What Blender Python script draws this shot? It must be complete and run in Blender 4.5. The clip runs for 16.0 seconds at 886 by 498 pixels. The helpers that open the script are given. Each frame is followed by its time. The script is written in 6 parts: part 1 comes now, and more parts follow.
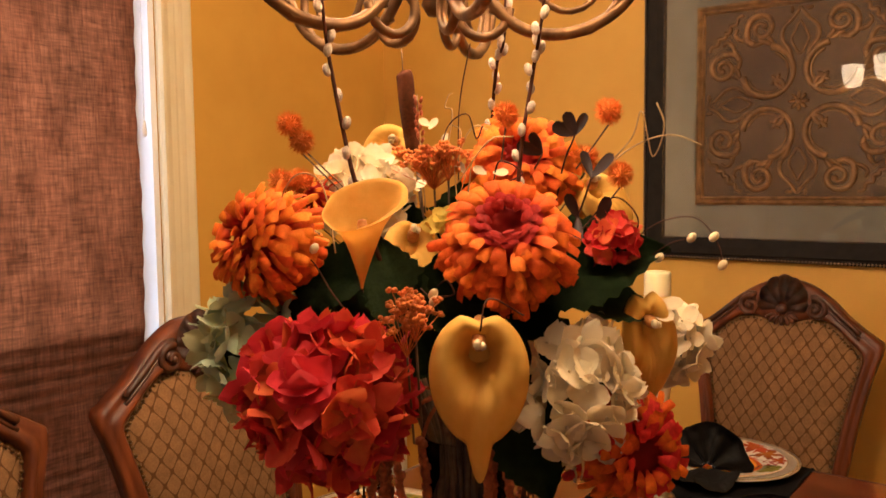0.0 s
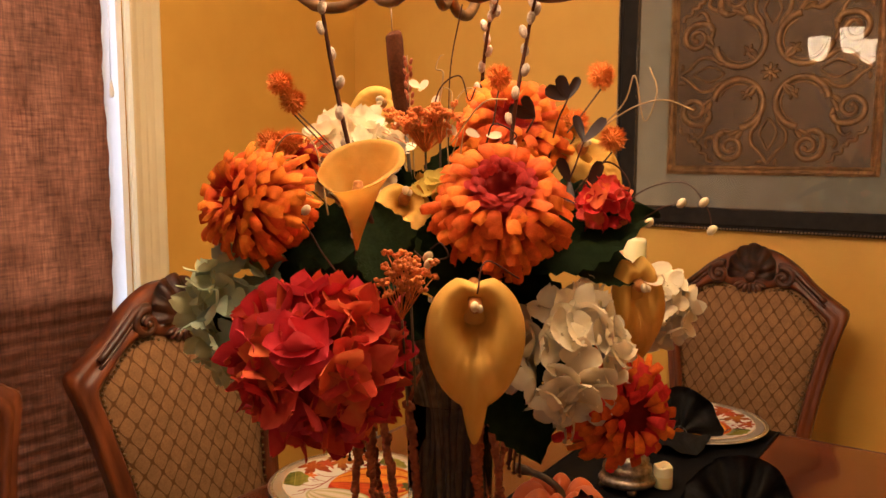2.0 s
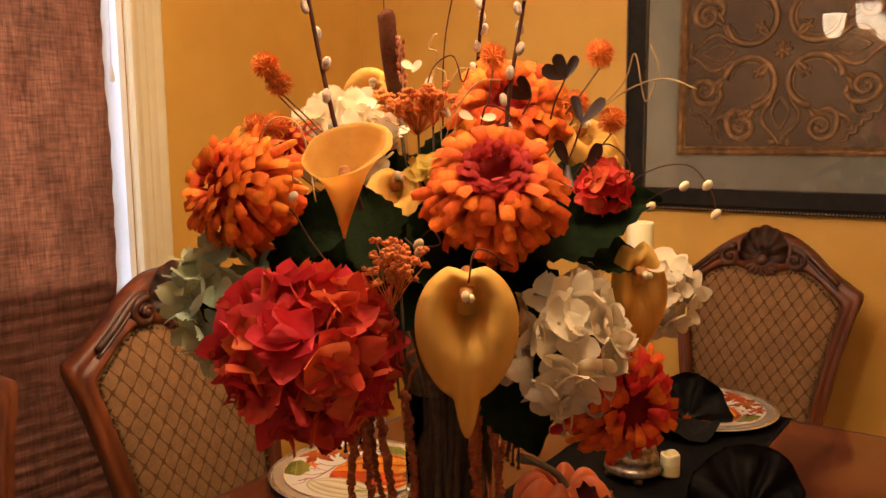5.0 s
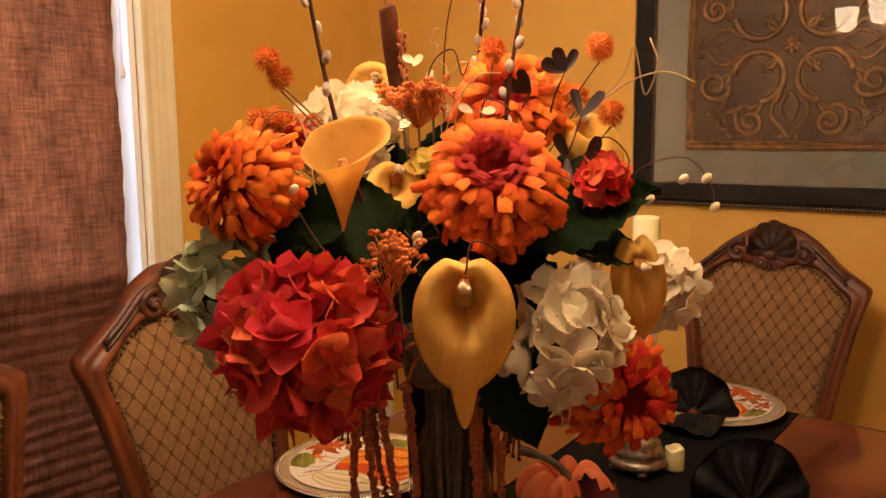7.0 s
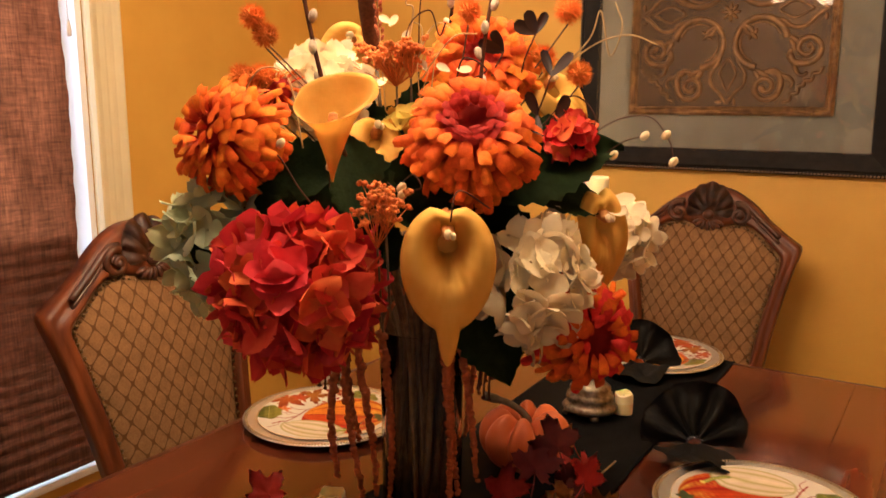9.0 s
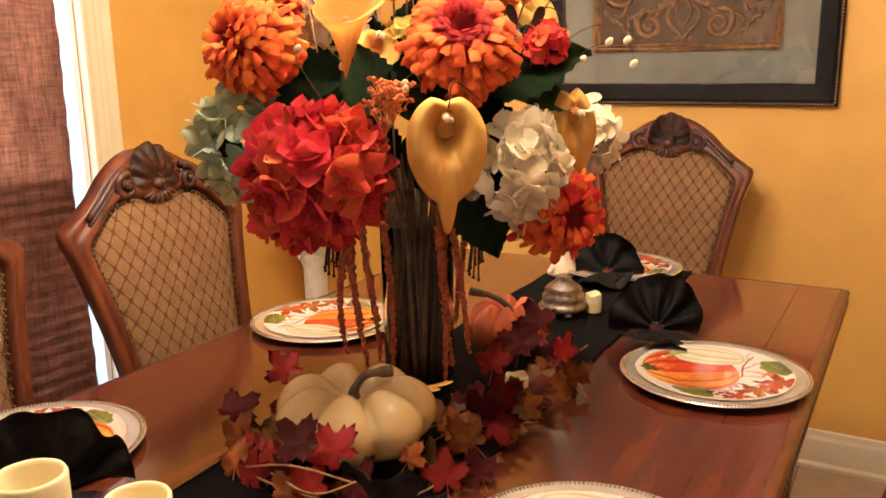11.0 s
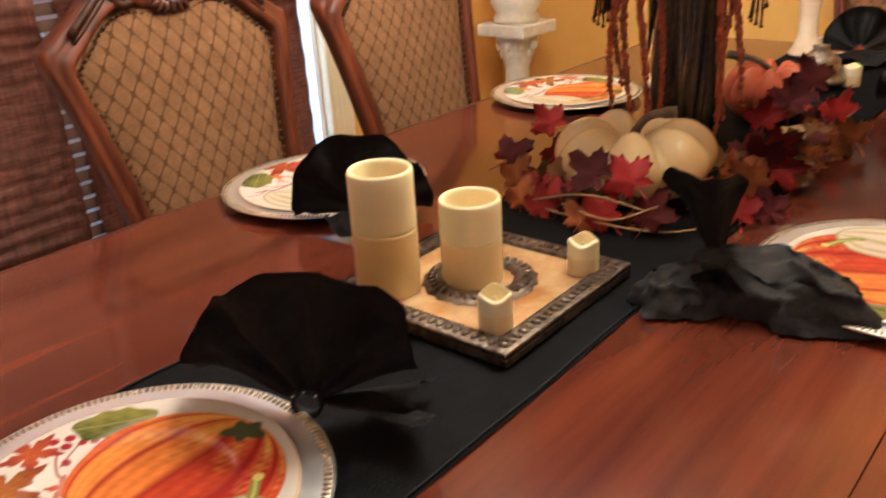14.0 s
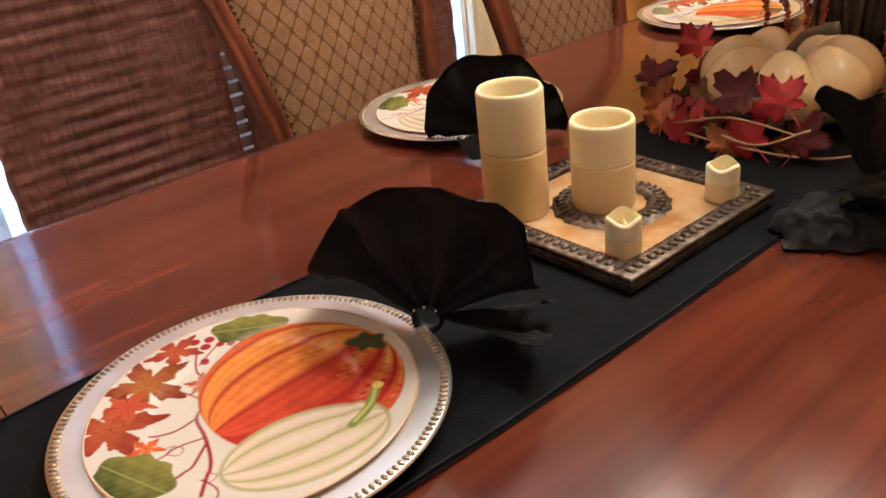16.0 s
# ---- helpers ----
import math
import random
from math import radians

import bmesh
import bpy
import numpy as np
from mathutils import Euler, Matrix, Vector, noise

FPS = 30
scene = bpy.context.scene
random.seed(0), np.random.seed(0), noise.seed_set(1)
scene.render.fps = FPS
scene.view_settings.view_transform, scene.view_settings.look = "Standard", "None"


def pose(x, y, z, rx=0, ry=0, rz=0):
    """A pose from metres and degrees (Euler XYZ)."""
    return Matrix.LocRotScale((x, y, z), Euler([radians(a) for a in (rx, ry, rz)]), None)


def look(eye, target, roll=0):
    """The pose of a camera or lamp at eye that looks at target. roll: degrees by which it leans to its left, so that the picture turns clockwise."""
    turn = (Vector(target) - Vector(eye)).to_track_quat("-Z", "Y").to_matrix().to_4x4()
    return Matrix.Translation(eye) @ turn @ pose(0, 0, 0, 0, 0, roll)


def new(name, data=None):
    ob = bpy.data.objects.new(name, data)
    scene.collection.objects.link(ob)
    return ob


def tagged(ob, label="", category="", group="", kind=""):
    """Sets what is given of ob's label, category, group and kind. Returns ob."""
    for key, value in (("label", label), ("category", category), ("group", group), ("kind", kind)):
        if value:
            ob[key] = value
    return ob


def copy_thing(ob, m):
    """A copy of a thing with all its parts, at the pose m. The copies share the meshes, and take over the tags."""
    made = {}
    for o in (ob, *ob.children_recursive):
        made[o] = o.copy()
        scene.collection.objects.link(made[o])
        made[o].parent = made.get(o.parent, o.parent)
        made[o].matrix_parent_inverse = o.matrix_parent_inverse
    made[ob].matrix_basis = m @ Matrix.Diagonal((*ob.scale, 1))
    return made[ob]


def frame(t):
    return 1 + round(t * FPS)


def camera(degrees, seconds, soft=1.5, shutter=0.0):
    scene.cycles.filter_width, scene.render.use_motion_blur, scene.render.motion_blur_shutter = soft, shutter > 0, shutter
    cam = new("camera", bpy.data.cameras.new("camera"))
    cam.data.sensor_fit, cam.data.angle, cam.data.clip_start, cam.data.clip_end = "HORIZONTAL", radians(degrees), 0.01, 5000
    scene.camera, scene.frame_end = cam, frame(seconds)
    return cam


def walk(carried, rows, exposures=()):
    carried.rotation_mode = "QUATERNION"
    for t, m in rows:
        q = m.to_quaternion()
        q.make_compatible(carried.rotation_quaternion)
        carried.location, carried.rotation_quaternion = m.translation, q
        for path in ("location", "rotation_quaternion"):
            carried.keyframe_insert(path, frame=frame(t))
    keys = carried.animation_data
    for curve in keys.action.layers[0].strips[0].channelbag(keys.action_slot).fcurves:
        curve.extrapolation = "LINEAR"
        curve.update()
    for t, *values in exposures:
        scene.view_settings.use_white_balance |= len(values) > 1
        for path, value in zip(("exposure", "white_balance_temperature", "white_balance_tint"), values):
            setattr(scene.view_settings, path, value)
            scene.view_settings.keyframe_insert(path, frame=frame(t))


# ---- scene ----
cam = camera(55.9, 16.0, shutter=0.5)
METRES, EYE, TILT, LEAN, TURN = 8.0, 1.5, 0.0, 0.0, 0.0
PATH = [
    (0, (0.378, -0.107, 1.419), (-0.835, 1.475, 1.263), -0.6),
    (0.5, (0.366, -0.114, 1.409), (-0.836, 1.473, 1.212), -0.5),
    (1, (0.36, -0.123, 1.408), (-0.802, 1.489, 1.183), -0.3),
    (1.5, (0.349, -0.127, 1.407), (-0.786, 1.502, 1.171), -0.2),
    (2, (0.346, -0.126, 1.412), (-0.789, 1.505, 1.181), 0.1),
    (2.5, (0.342, -0.115, 1.413), (-0.778, 1.525, 1.181), 0.2),
    (3, (0.34, -0.11, 1.412), (-0.791, 1.521, 1.165), 0.3),
    (3.5, (0.342, -0.109, 1.411), (-0.792, 1.52, 1.16), 0.3),
    (4, (0.345, -0.105, 1.421), (-0.782, 1.529, 1.18), 0.2),
    (4.5, (0.344, -0.087, 1.416), (-0.797, 1.534, 1.151), -0.2),
    (7, (0.363, -0.081, 1.409), (-0.82, 1.507, 1.129), -0.5),
    (7.5, (0.361, -0.087, 1.41), (-0.818, 1.504, 1.13), -0.5),
    (8, (0.358, -0.098, 1.41), (-0.815, 1.497, 1.129), -0.3),
    (8.5, (0.346, -0.125, 1.407), (-0.761, 1.51, 1.09), -0.1),
    (10.8, (0.416, -0.325, 1.336), (-0.566, 1.362, 0.899), -0.5),
    (11, (0.416, -0.344, 1.327), (-0.555, 1.348, 0.886), -0.9),
    (11.5, (0.403, -0.374, 1.307), (-0.518, 1.337, 0.834), -0.4),
    (12, (0.383, -0.406, 1.282), (-0.506, 1.304, 0.749), -0.8),
    (12.5, (0.368, -0.434, 1.253), (-0.498, 1.261, 0.638), -1.6),
    (13, (0.337, -0.456, 1.234), (-0.569, 1.184, 0.534), -2.2),
    (13.5, (0.304, -0.474, 1.225), (-0.774, 1.034, 0.476), -2.7),
    (14, (0.291, -0.5, 1.207), (-0.917, 0.878, 0.406), -3.4),
    (14.5, (0.279, -0.511, 1.183), (-1.01, 0.746, 0.313), -4.8),
    (15, (0.286, -0.502, 1.18), (-1.099, 0.608, 0.258), -6.2),
    (15.5, (0.293, -0.491, 1.184), (-1.118, 0.573, 0.248), -6.9),
    (16, (0.304, -0.486, 1.191), (-1.108, 0.592, 0.273), -6.8),
]
EXPOSURES = [(0, -0.43, 5800, 16), (7.8, -0.43, 5800, 16), (8.5, -0.28, 5800, 16), (9.5, -0.05, 5450, 13), (11, 0.50, 4800, 8), (13, 0.78, 4550, 7), (14, 0.44, 4350, 7), (14.7, 0.34, 4300, 7), (16, 0.34, 4220, 7)]
walk(cam, [(t, look(eye, target, roll)) for t, eye, target, roll in PATH], EXPOSURES)

# ---------------------------------------------------------------- plan
FZ = -0.03                     # floor
CEIL = 2.98
WX, EX = -1.94, 2.5            # window wall, opposite wall
NY, SY = 2.525, -2.9           # wall with the picture, wall behind the camera
TZ = 0.76                      # table top
TX0, TX1, TY0, TY1 = -0.845, 0.29, -0.54, 1.875
CH = Vector((-0.25, 0.70, 0))  # chandelier's axis

# ---------------------------------------------------------------- world and lamps
world = bpy.data.worlds.new("sky")
scene.world = world
world.use_nodes = True
wn = world.node_tree
sky = wn.nodes.new("ShaderNodeTexSky")
sky.sky_type = "NISHITA"
sky.sun_disc = False
sky.sun_elevation, sky.sun_rotation = radians(40), radians(45)
wn.links.new(sky.outputs[0], wn.nodes["Background"].inputs[0])
wn.nodes["Background"].inputs[1].default_value = 0.15


def lamp(name, kind, m, energy, color, **settings):
    data = bpy.data.lights.new(name, kind)
    data.energy, data.color = energy, color
    for key, value in settings.items():
        if key == "size":
            data.size = value
        elif key == "size_y":
            data.shape = "RECTANGLE"
            data.size_y = value
        elif key == "radius":
            data.shadow_soft_size = value
        elif key == "angle":
            data.angle = value
    ob = new(name, data)
    ob.matrix_world = m
    return ob


lamp("sun", "SUN", look((5, 5, 6), (0, 0, 0)), 1.2, (1.0, 0.95, 0.88), angle=radians(12))
BULB = 17.0
# daylight in the window's opening, and an added fill lamp in the unseen south opening
lamp("window_daylight", "AREA", look((WX - 0.17, 0.62, 1.54), (0, 0.62, 1.54)), 66, (0.86, 0.93, 1.0), size=1.6, size_y=2.6)
lamp("door_daylight", "AREA", look((1.5, SY - 0.02, 1.15), (0.6, 1.0, 1.0)), 2.5, (1.0, 0.93, 0.86), size=1.5, size_y=2.0)

# ---------------------------------------------------------------- materials


def mat(name, c1, c2=None, rough=0.5, metal=0.0, scale=30.0, stretch=(1, 1, 1), bump=0.0, bscale=150.0, spec=0.5, translucent=0.0,
        vary=0.0, patch=0.25, coat=0.0, detail=4.0):
    """Colour mixed at two scales, with fine relief."""
    m = bpy.data.materials.new(name)
    m.use_nodes = True
    t = m.node_tree
    b = t.nodes["Principled BSDF"]
    N = t.nodes.new
    co = N("ShaderNodeTexCoord")
    mp = N("ShaderNodeMapping")
    mp.inputs["Scale"].default_value = stretch
    t.links.new(co.outputs["Object"], mp.inputs[0])
    c2 = c2 or tuple(v * 0.75 for v in c1)
    n1, n2 = N("ShaderNodeTexNoise"), N("ShaderNodeTexNoise")
    n1.inputs["Scale"].default_value, n1.inputs["Detail"].default_value = scale, detail
    n2.inputs["Scale"].default_value, n2.inputs["Detail"].default_value = scale * 0.13, 3
    for n in (n1, n2):
        t.links.new(mp.outputs[0], n.inputs["Vector"])
    mixer = N("ShaderNodeMix")
    mixer.data_type = "RGBA"
    ramp = N("ShaderNodeMapRange")
    ramp.inputs[1].default_value, ramp.inputs[2].default_value = 0.32, 0.68
    t.links.new(n1.outputs[0], ramp.inputs[0])
    t.links.new(ramp.outputs[0], mixer.inputs[0])
    mixer.inputs[6].default_value, mixer.inputs[7].default_value = (*c1, 1), (*c2, 1)
    hsv = N("ShaderNodeHueSaturation")
    r2 = N("ShaderNodeMapRange")
    r2.inputs[1].default_value, r2.inputs[2].default_value = 0.3, 0.7
    r2.inputs[3].default_value, r2.inputs[4].default_value = 1 - patch, 1 + patch
    t.links.new(n2.outputs[0], r2.inputs[0])
    value = r2.outputs[0]
    if vary:
        info = N("ShaderNodeObjectInfo")
        r3 = N("ShaderNodeMapRange")
        r3.inputs[3].default_value, r3.inputs[4].default_value = 1 - vary, 1 + vary
        t.links.new(info.outputs["Random"], r3.inputs[0])
        mul = N("ShaderNodeMath")
        mul.operation = "MULTIPLY"
        t.links.new(value, mul.inputs[0])
        t.links.new(r3.outputs[0], mul.inputs[1])
        value = mul.outputs[0]
    t.links.new(value, hsv.inputs["Value"])
    t.links.new(mixer.outputs[2], hsv.inputs["Color"])
    t.links.new(hsv.outputs[0], b.inputs["Base Color"])
    b.inputs["Roughness"].default_value, b.inputs["Metallic"].default_value = rough, metal
    b.inputs["Specular IOR Level"].default_value = spec
    b.inputs["Coat Weight"].default_value = coat
    b.inputs["Coat Roughness"].default_value = 0.07
    if bump:
        n3, bp = N("ShaderNodeTexNoise"), N("ShaderNodeBump")
        n3.inputs["Scale"].default_value, n3.inputs["Detail"].default_value = bscale, 4
        bp.inputs["Strength"].default_value, bp.inputs["Distance"].default_value = bump, 0.004
        t.links.new(mp.outputs[0], n3.inputs["Vector"])
        t.links.new(n3.outputs[0], bp.inputs["Height"])
        t.links.new(bp.outputs[0], b.inputs["Normal"])
    if translucent:
        tr, ms = N("ShaderNodeBsdfTranslucent"), N("ShaderNodeMixShader")
        t.links.new(hsv.outputs[0], tr.inputs[0])
        ms.inputs[0].default_value = translucent
        t.links.new(b.outputs[0], ms.inputs[1])
        t.links.new(tr.outputs[0], ms.inputs[2])
        t.links.new(ms.outputs[0], t.nodes["Material Output"].inputs[0])
    return m


def glass(name, color=(1, 1, 1), rough=0.0, ior=1.45):
    m = bpy.data.materials.new(name)
    m.use_nodes = True
    b = m.node_tree.nodes["Principled BSDF"]
    b.inputs["Base Color"].default_value = (*color, 1)
    b.inputs["Transmission Weight"].default_value = 1.0
    b.inputs["Roughness"].default_value, b.inputs["IOR"].default_value = rough, ior
    return m


def lattice(name, ground, ground2, line):
    """Woven upholstery with a raised ogee lattice, cells 36 by 50 mm."""
    m = mat(name, ground, ground2, rough=0.85, scale=260, bump=0.25, bscale=900, patch=0.15, spec=0.15)
    t = m.node_tree
    N, L = t.nodes.new, t.links.new

    def math_node(op, a, b=None):
        n = N("ShaderNodeMath")
        n.operation = op
        for k, v in ((0, a), (1, b)):
            if v is None:
                continue
            if isinstance(v, (int, float)):
                n.inputs[k].default_value = v
            else:
                L(v, n.inputs[k])
        return n.outputs[0]

    co, sep = N("ShaderNodeTexCoord"), N("ShaderNodeSeparateXYZ")
    L(co.outputs["Object"], sep.inputs[0])
    u, v = math_node("MULTIPLY", sep.outputs[0], 2 * math.pi / 0.036), math_node("MULTIPLY", sep.outputs[2], 2 * math.pi / 0.050)
    # cos u + cos v vanishes along a diamond lattice; the extra term rounds the cells
    f = math_node("ADD", math_node("COSINE", u), math_node("COSINE", v))
    wob = math_node("MULTIPLY", math_node("MULTIPLY", math_node("SINE", u), math_node("SINE", v)), 0.12)
    f = math_node("ABSOLUTE", math_node("ADD", f, wob))
    near = N("ShaderNodeMapRange")
    near.interpolation_type = "SMOOTHSTEP"
    near.inputs[1].default_value, near.inputs[2].default_value = 0.10, 0.34
    near.inputs[3].default_value, near.inputs[4].default_value = 1, 0
    L(f, near.inputs[0])
    b = t.nodes["Principled BSDF"]
    old = b.inputs["Base Color"].links[0].from_socket
    mx = N("ShaderNodeMix")
    mx.data_type = "RGBA"
    L(near.outputs[0], mx.inputs[0])
    L(old, mx.inputs[6])
    mx.inputs[7].default_value = (*line, 1)
    L(mx.outputs[2], b.inputs["Base Color"])
    bp = N("ShaderNodeBump")
    bp.inputs["Strength"].default_value, bp.inputs["Distance"].default_value = 0.6, 0.002
    L(near.outputs[0], bp.inputs["Height"])
    L(b.inputs["Normal"].links[0].from_socket, bp.inputs["Normal"])
    L(bp.outputs[0], b.inputs["Normal"])
    return m


def glow(name, color, strength):
    m = bpy.data.materials.new(name)
    m.use_nodes = True
    b = m.node_tree.nodes["Principled BSDF"]
    b.inputs["Base Color"].default_value = (*color, 1)
    b.inputs["Emission Color"].default_value = (*color, 1)
    b.inputs["Emission Strength"].default_value = strength
    b.inputs["Roughness"].default_value = 0.3
    return m


WALL = mat("ochre wall paint", (0.66, 0.375, 0.052), (0.62, 0.345, 0.045), rough=0.6, scale=8, bump=0.12, bscale=220, patch=0.05)
CEILING = mat("ceiling paint", (0.78, 0.75, 0.68), (0.74, 0.71, 0.64), rough=0.8, scale=5, bump=0.1, bscale=200, patch=0.04)
TRIM = mat("cream trim paint", (0.79, 0.70, 0.47), (0.75, 0.65, 0.42), rough=0.35, scale=12, patch=0.05, bump=0.03)
TILE = mat("beige floor tile", (0.52, 0.42, 0.30), (0.44, 0.34, 0.23), rough=0.3, scale=14, patch=0.12, vary=0.1, bump=0.05)
GROUT = mat("tile grout", (0.30, 0.24, 0.17), rough=0.9, scale=60, bump=0.2)
TABLE = mat("mahogany veneer", (0.125, 0.029, 0.010), (0.058, 0.013, 0.006), rough=0.15, scale=26, stretch=(1, 0.07, 1), patch=0.35, coat=0.35, bump=0.02, vary=0.12, detail=8, spec=0.4)
TABLE_X = mat("mahogany cross band", (0.145, 0.036, 0.011), (0.07, 0.017, 0.007), rough=0.15, scale=26, stretch=(0.07, 1, 1), patch=0.35, coat=0.35, bump=0.02, vary=0.12, detail=8, spec=0.4)
CARVED = mat("carved mahogany", (0.13, 0.032, 0.012), (0.06, 0.016, 0.007), rough=0.35, scale=40, patch=0.3, coat=0.3, bump=0.1)
CHAIRWOOD = mat("cherry chair wood", (0.150, 0.038, 0.009), (0.055, 0.013, 0.004), rough=0.42, scale=30, stretch=(1, 1, 0.12), patch=0.4, coat=0.12, spec=0.3, bump=0.05)
CREST = mat("dark carved wood", (0.095, 0.027, 0.009), (0.030, 0.010, 0.004), rough=0.38, scale=50, patch=0.3, coat=0.2, bump=0.15)
FABRIC = lattice("tan lattice upholstery", (0.240, 0.128, 0.052), (0.190, 0.098, 0.038), (0.105, 0.047, 0.016))
NAIL = mat("aged brass nails", (0.22, 0.13, 0.05), (0.10, 0.06, 0.025), rough=0.4, metal=0.9, scale=90)
SEATCLOTH = mat("dark brown seat cloth", (0.10, 0.06, 0.035), (0.06, 0.035, 0.02), rough=0.85, scale=300, bump=0.3, bscale=700)
BLACK = mat("black napkin cloth", (0.019, 0.017, 0.016), (0.012, 0.011, 0.010), rough=0.72, scale=250, bump=0.5, bscale=90, patch=0.3, spec=0.32)
RUNNER = mat("black runner cloth", (0.012, 0.012, 0.014), (0.007, 0.007, 0.008), rough=0.75, scale=300, bump=0.4, bscale=500, patch=0.35, spec=0.2)
# ---------------------------------------------------------------- mesh helpers


def finish(bm, name, material, smooth=True):
    me = bpy.data.meshes.new(name)
    bmesh.ops.recalc_face_normals(bm, faces=bm.faces)
    bm.to_mesh(me)
    bm.free()
    for p in me.polygons:
        p.use_smooth = smooth
    me.materials.append(material)
    return me


def part(name, bm, material, parent=None, label="", smooth=True, at=None):
    ob = new(name, finish(bm, name, material, smooth))
    if parent:
        ob.parent = parent
    if at is not None:
        ob.matrix_local = at
    if label:
        tagged(ob, label)
    return ob


def share(name, mesh, parent, m, label=""):
    ob = new(name, mesh)
    ob.parent = parent
    ob.matrix_local = m
    if label:
        tagged(ob, label)
    return ob


def thing(name, label, category, m=None, group=""):
    ob = new(name)
    ob.empty_display_size = 0.05
    if m is not None:
        ob.matrix_world = m
    return tagged(ob, label, category, group)


def box(bm, x0, x1, y0, y1, z0, z1, bevel=0.0):
    g = bmesh.ops.create_cube(bm, size=1)["verts"]
    bmesh.ops.transform(bm, verts=g, matrix=Matrix.Translation(((x0 + x1) / 2, (y0 + y1) / 2, (z0 + z1) / 2)) @ Matrix.Diagonal((x1 - x0, y1 - y0, z1 - z0, 1)))
    if bevel:
        es = list({e for v in g for e in v.link_edges})
        bmesh.ops.bevel(bm, geom=es, offset=bevel, segments=2, affect="EDGES", profile=0.6)
    return g


def boxed(x0, x1, y0, y1, z0, z1, bevel=0.0):
    bm = bmesh.new()
    box(bm, x0, x1, y0, y1, z0, z1, bevel)
    return bm


def lathe(bm, prof, n=32, squash=None):
    """Turned shape from (radius, height) pairs; squash(angle) scales the radius."""
    rings = []
    for r, z in prof:
        if r < 1e-6:
            rings.append([bm.verts.new((0, 0, z))])
            continue
        ring = []
        for k in range(n):
            a = 2 * math.pi * k / n
            s = squash(a, z) if squash else 1
            ring.append(bm.verts.new((r * s * math.cos(a), r * s * math.sin(a), z)))
        rings.append(ring)
    for a, b in zip(rings, rings[1:]):
        for k in range(n):
            q = [a[k % len(a)], a[(k + 1) % len(a)], b[(k + 1) % len(b)], b[k % len(b)]]
            q = list(dict.fromkeys(q))
            if len(q) > 2:
                bm.faces.new(q)
    return bm


def turned(prof, n=32, squash=None):
    return lathe(bmesh.new(), prof, n, squash)


def tube(bm, pts, r, n=6, cap=True):
    """A round bar along points; r is a radius or one for each point."""
    pts = [Vector(p) for p in pts]
    rs = r if isinstance(r, (list, tuple)) else [r] * len(pts)
    up, rings = None, []
    for i, p in enumerate(pts):
        d = (pts[min(i + 1, len(pts) - 1)] - pts[max(i - 1, 0)]).normalized()
        if up is None:
            up = d.orthogonal().normalized()
        else:
            up = (up - d * up.dot(d))
            up = up.normalized() if up.length > 1e-6 else d.orthogonal().normalized()
        side = d.cross(up)
        rings.append([bm.verts.new(p + (up * math.cos(2 * math.pi * k / n) + side * math.sin(2 * math.pi * k / n)) * rs[i]) for k in range(n)])
    for a, b in zip(rings, rings[1:]):
        for k in range(n):
            bm.faces.new((a[k], a[(k + 1) % n], b[(k + 1) % n], b[k]))
    if cap:
        bm.faces.new(rings[0][::-1])
        bm.faces.new(rings[-1])
    return bm


def smooth_line(pts, steps=6):
    """Catmull-Rom through points."""
    pts = [Vector(p) for p in pts]
    ext = [2 * pts[0] - pts[1]] + pts + [2 * pts[-1] - pts[-2]]
    out = []
    for i in range(1, len(ext) - 2):
        a, b, c, d = ext[i - 1:i + 3]
        for k in range(steps):
            t = k / steps
            out.append(0.5 * ((2 * b) + (c - a) * t + (2 * a - 5 * b + 4 * c - d) * t * t + (3 * b - a - 3 * c + d) * t ** 3))
    out.append(pts[-1])
    return out


def blob(bm, c, r, m=None, sub=1):
    """An ellipsoid with radii r at c."""
    g = bmesh.ops.create_icosphere(bm, subdivisions=sub, radius=1)["verts"]
    mm = Matrix.Translation(c) @ (m or Matrix.Identity(4)) @ Matrix.Diagonal((*r, 1))
    bmesh.ops.transform(bm, verts=g, matrix=mm)
    return g


def grid_surface(bm, nu, nv, fn, close_u=False):
    vs = [[bm.verts.new(fn(i / nu, j / nv)) for j in range(nv + 1)] for i in range(nu if close_u else nu + 1)]
    for i in range(nu):
        for j in range(nv):
            a, b = vs[i], vs[(i + 1) % len(vs)]
            bm.faces.new((a[j], b[j], b[j + 1], a[j + 1]))
    return vs


def thicken(bm, t):
    bmesh.ops.solidify(bm, geom=bm.faces[:], thickness=t)
    return bm


def facing(p, d, spin=0.0, s=1.0):
    """A pose at p whose z points along d."""
    q = Vector(d).to_track_quat("Z", "Y")
    return Matrix.Translation(p) @ q.to_matrix().to_4x4() @ Matrix.Rotation(spin, 4, "Z") @ Matrix.Diagonal((s, s, s, 1))


def structure(name, bm, material, label, smooth=False):
    ob = part(name, bm, material, smooth=smooth)
    return tagged(ob, label, name.split("_")[0], kind="structure")


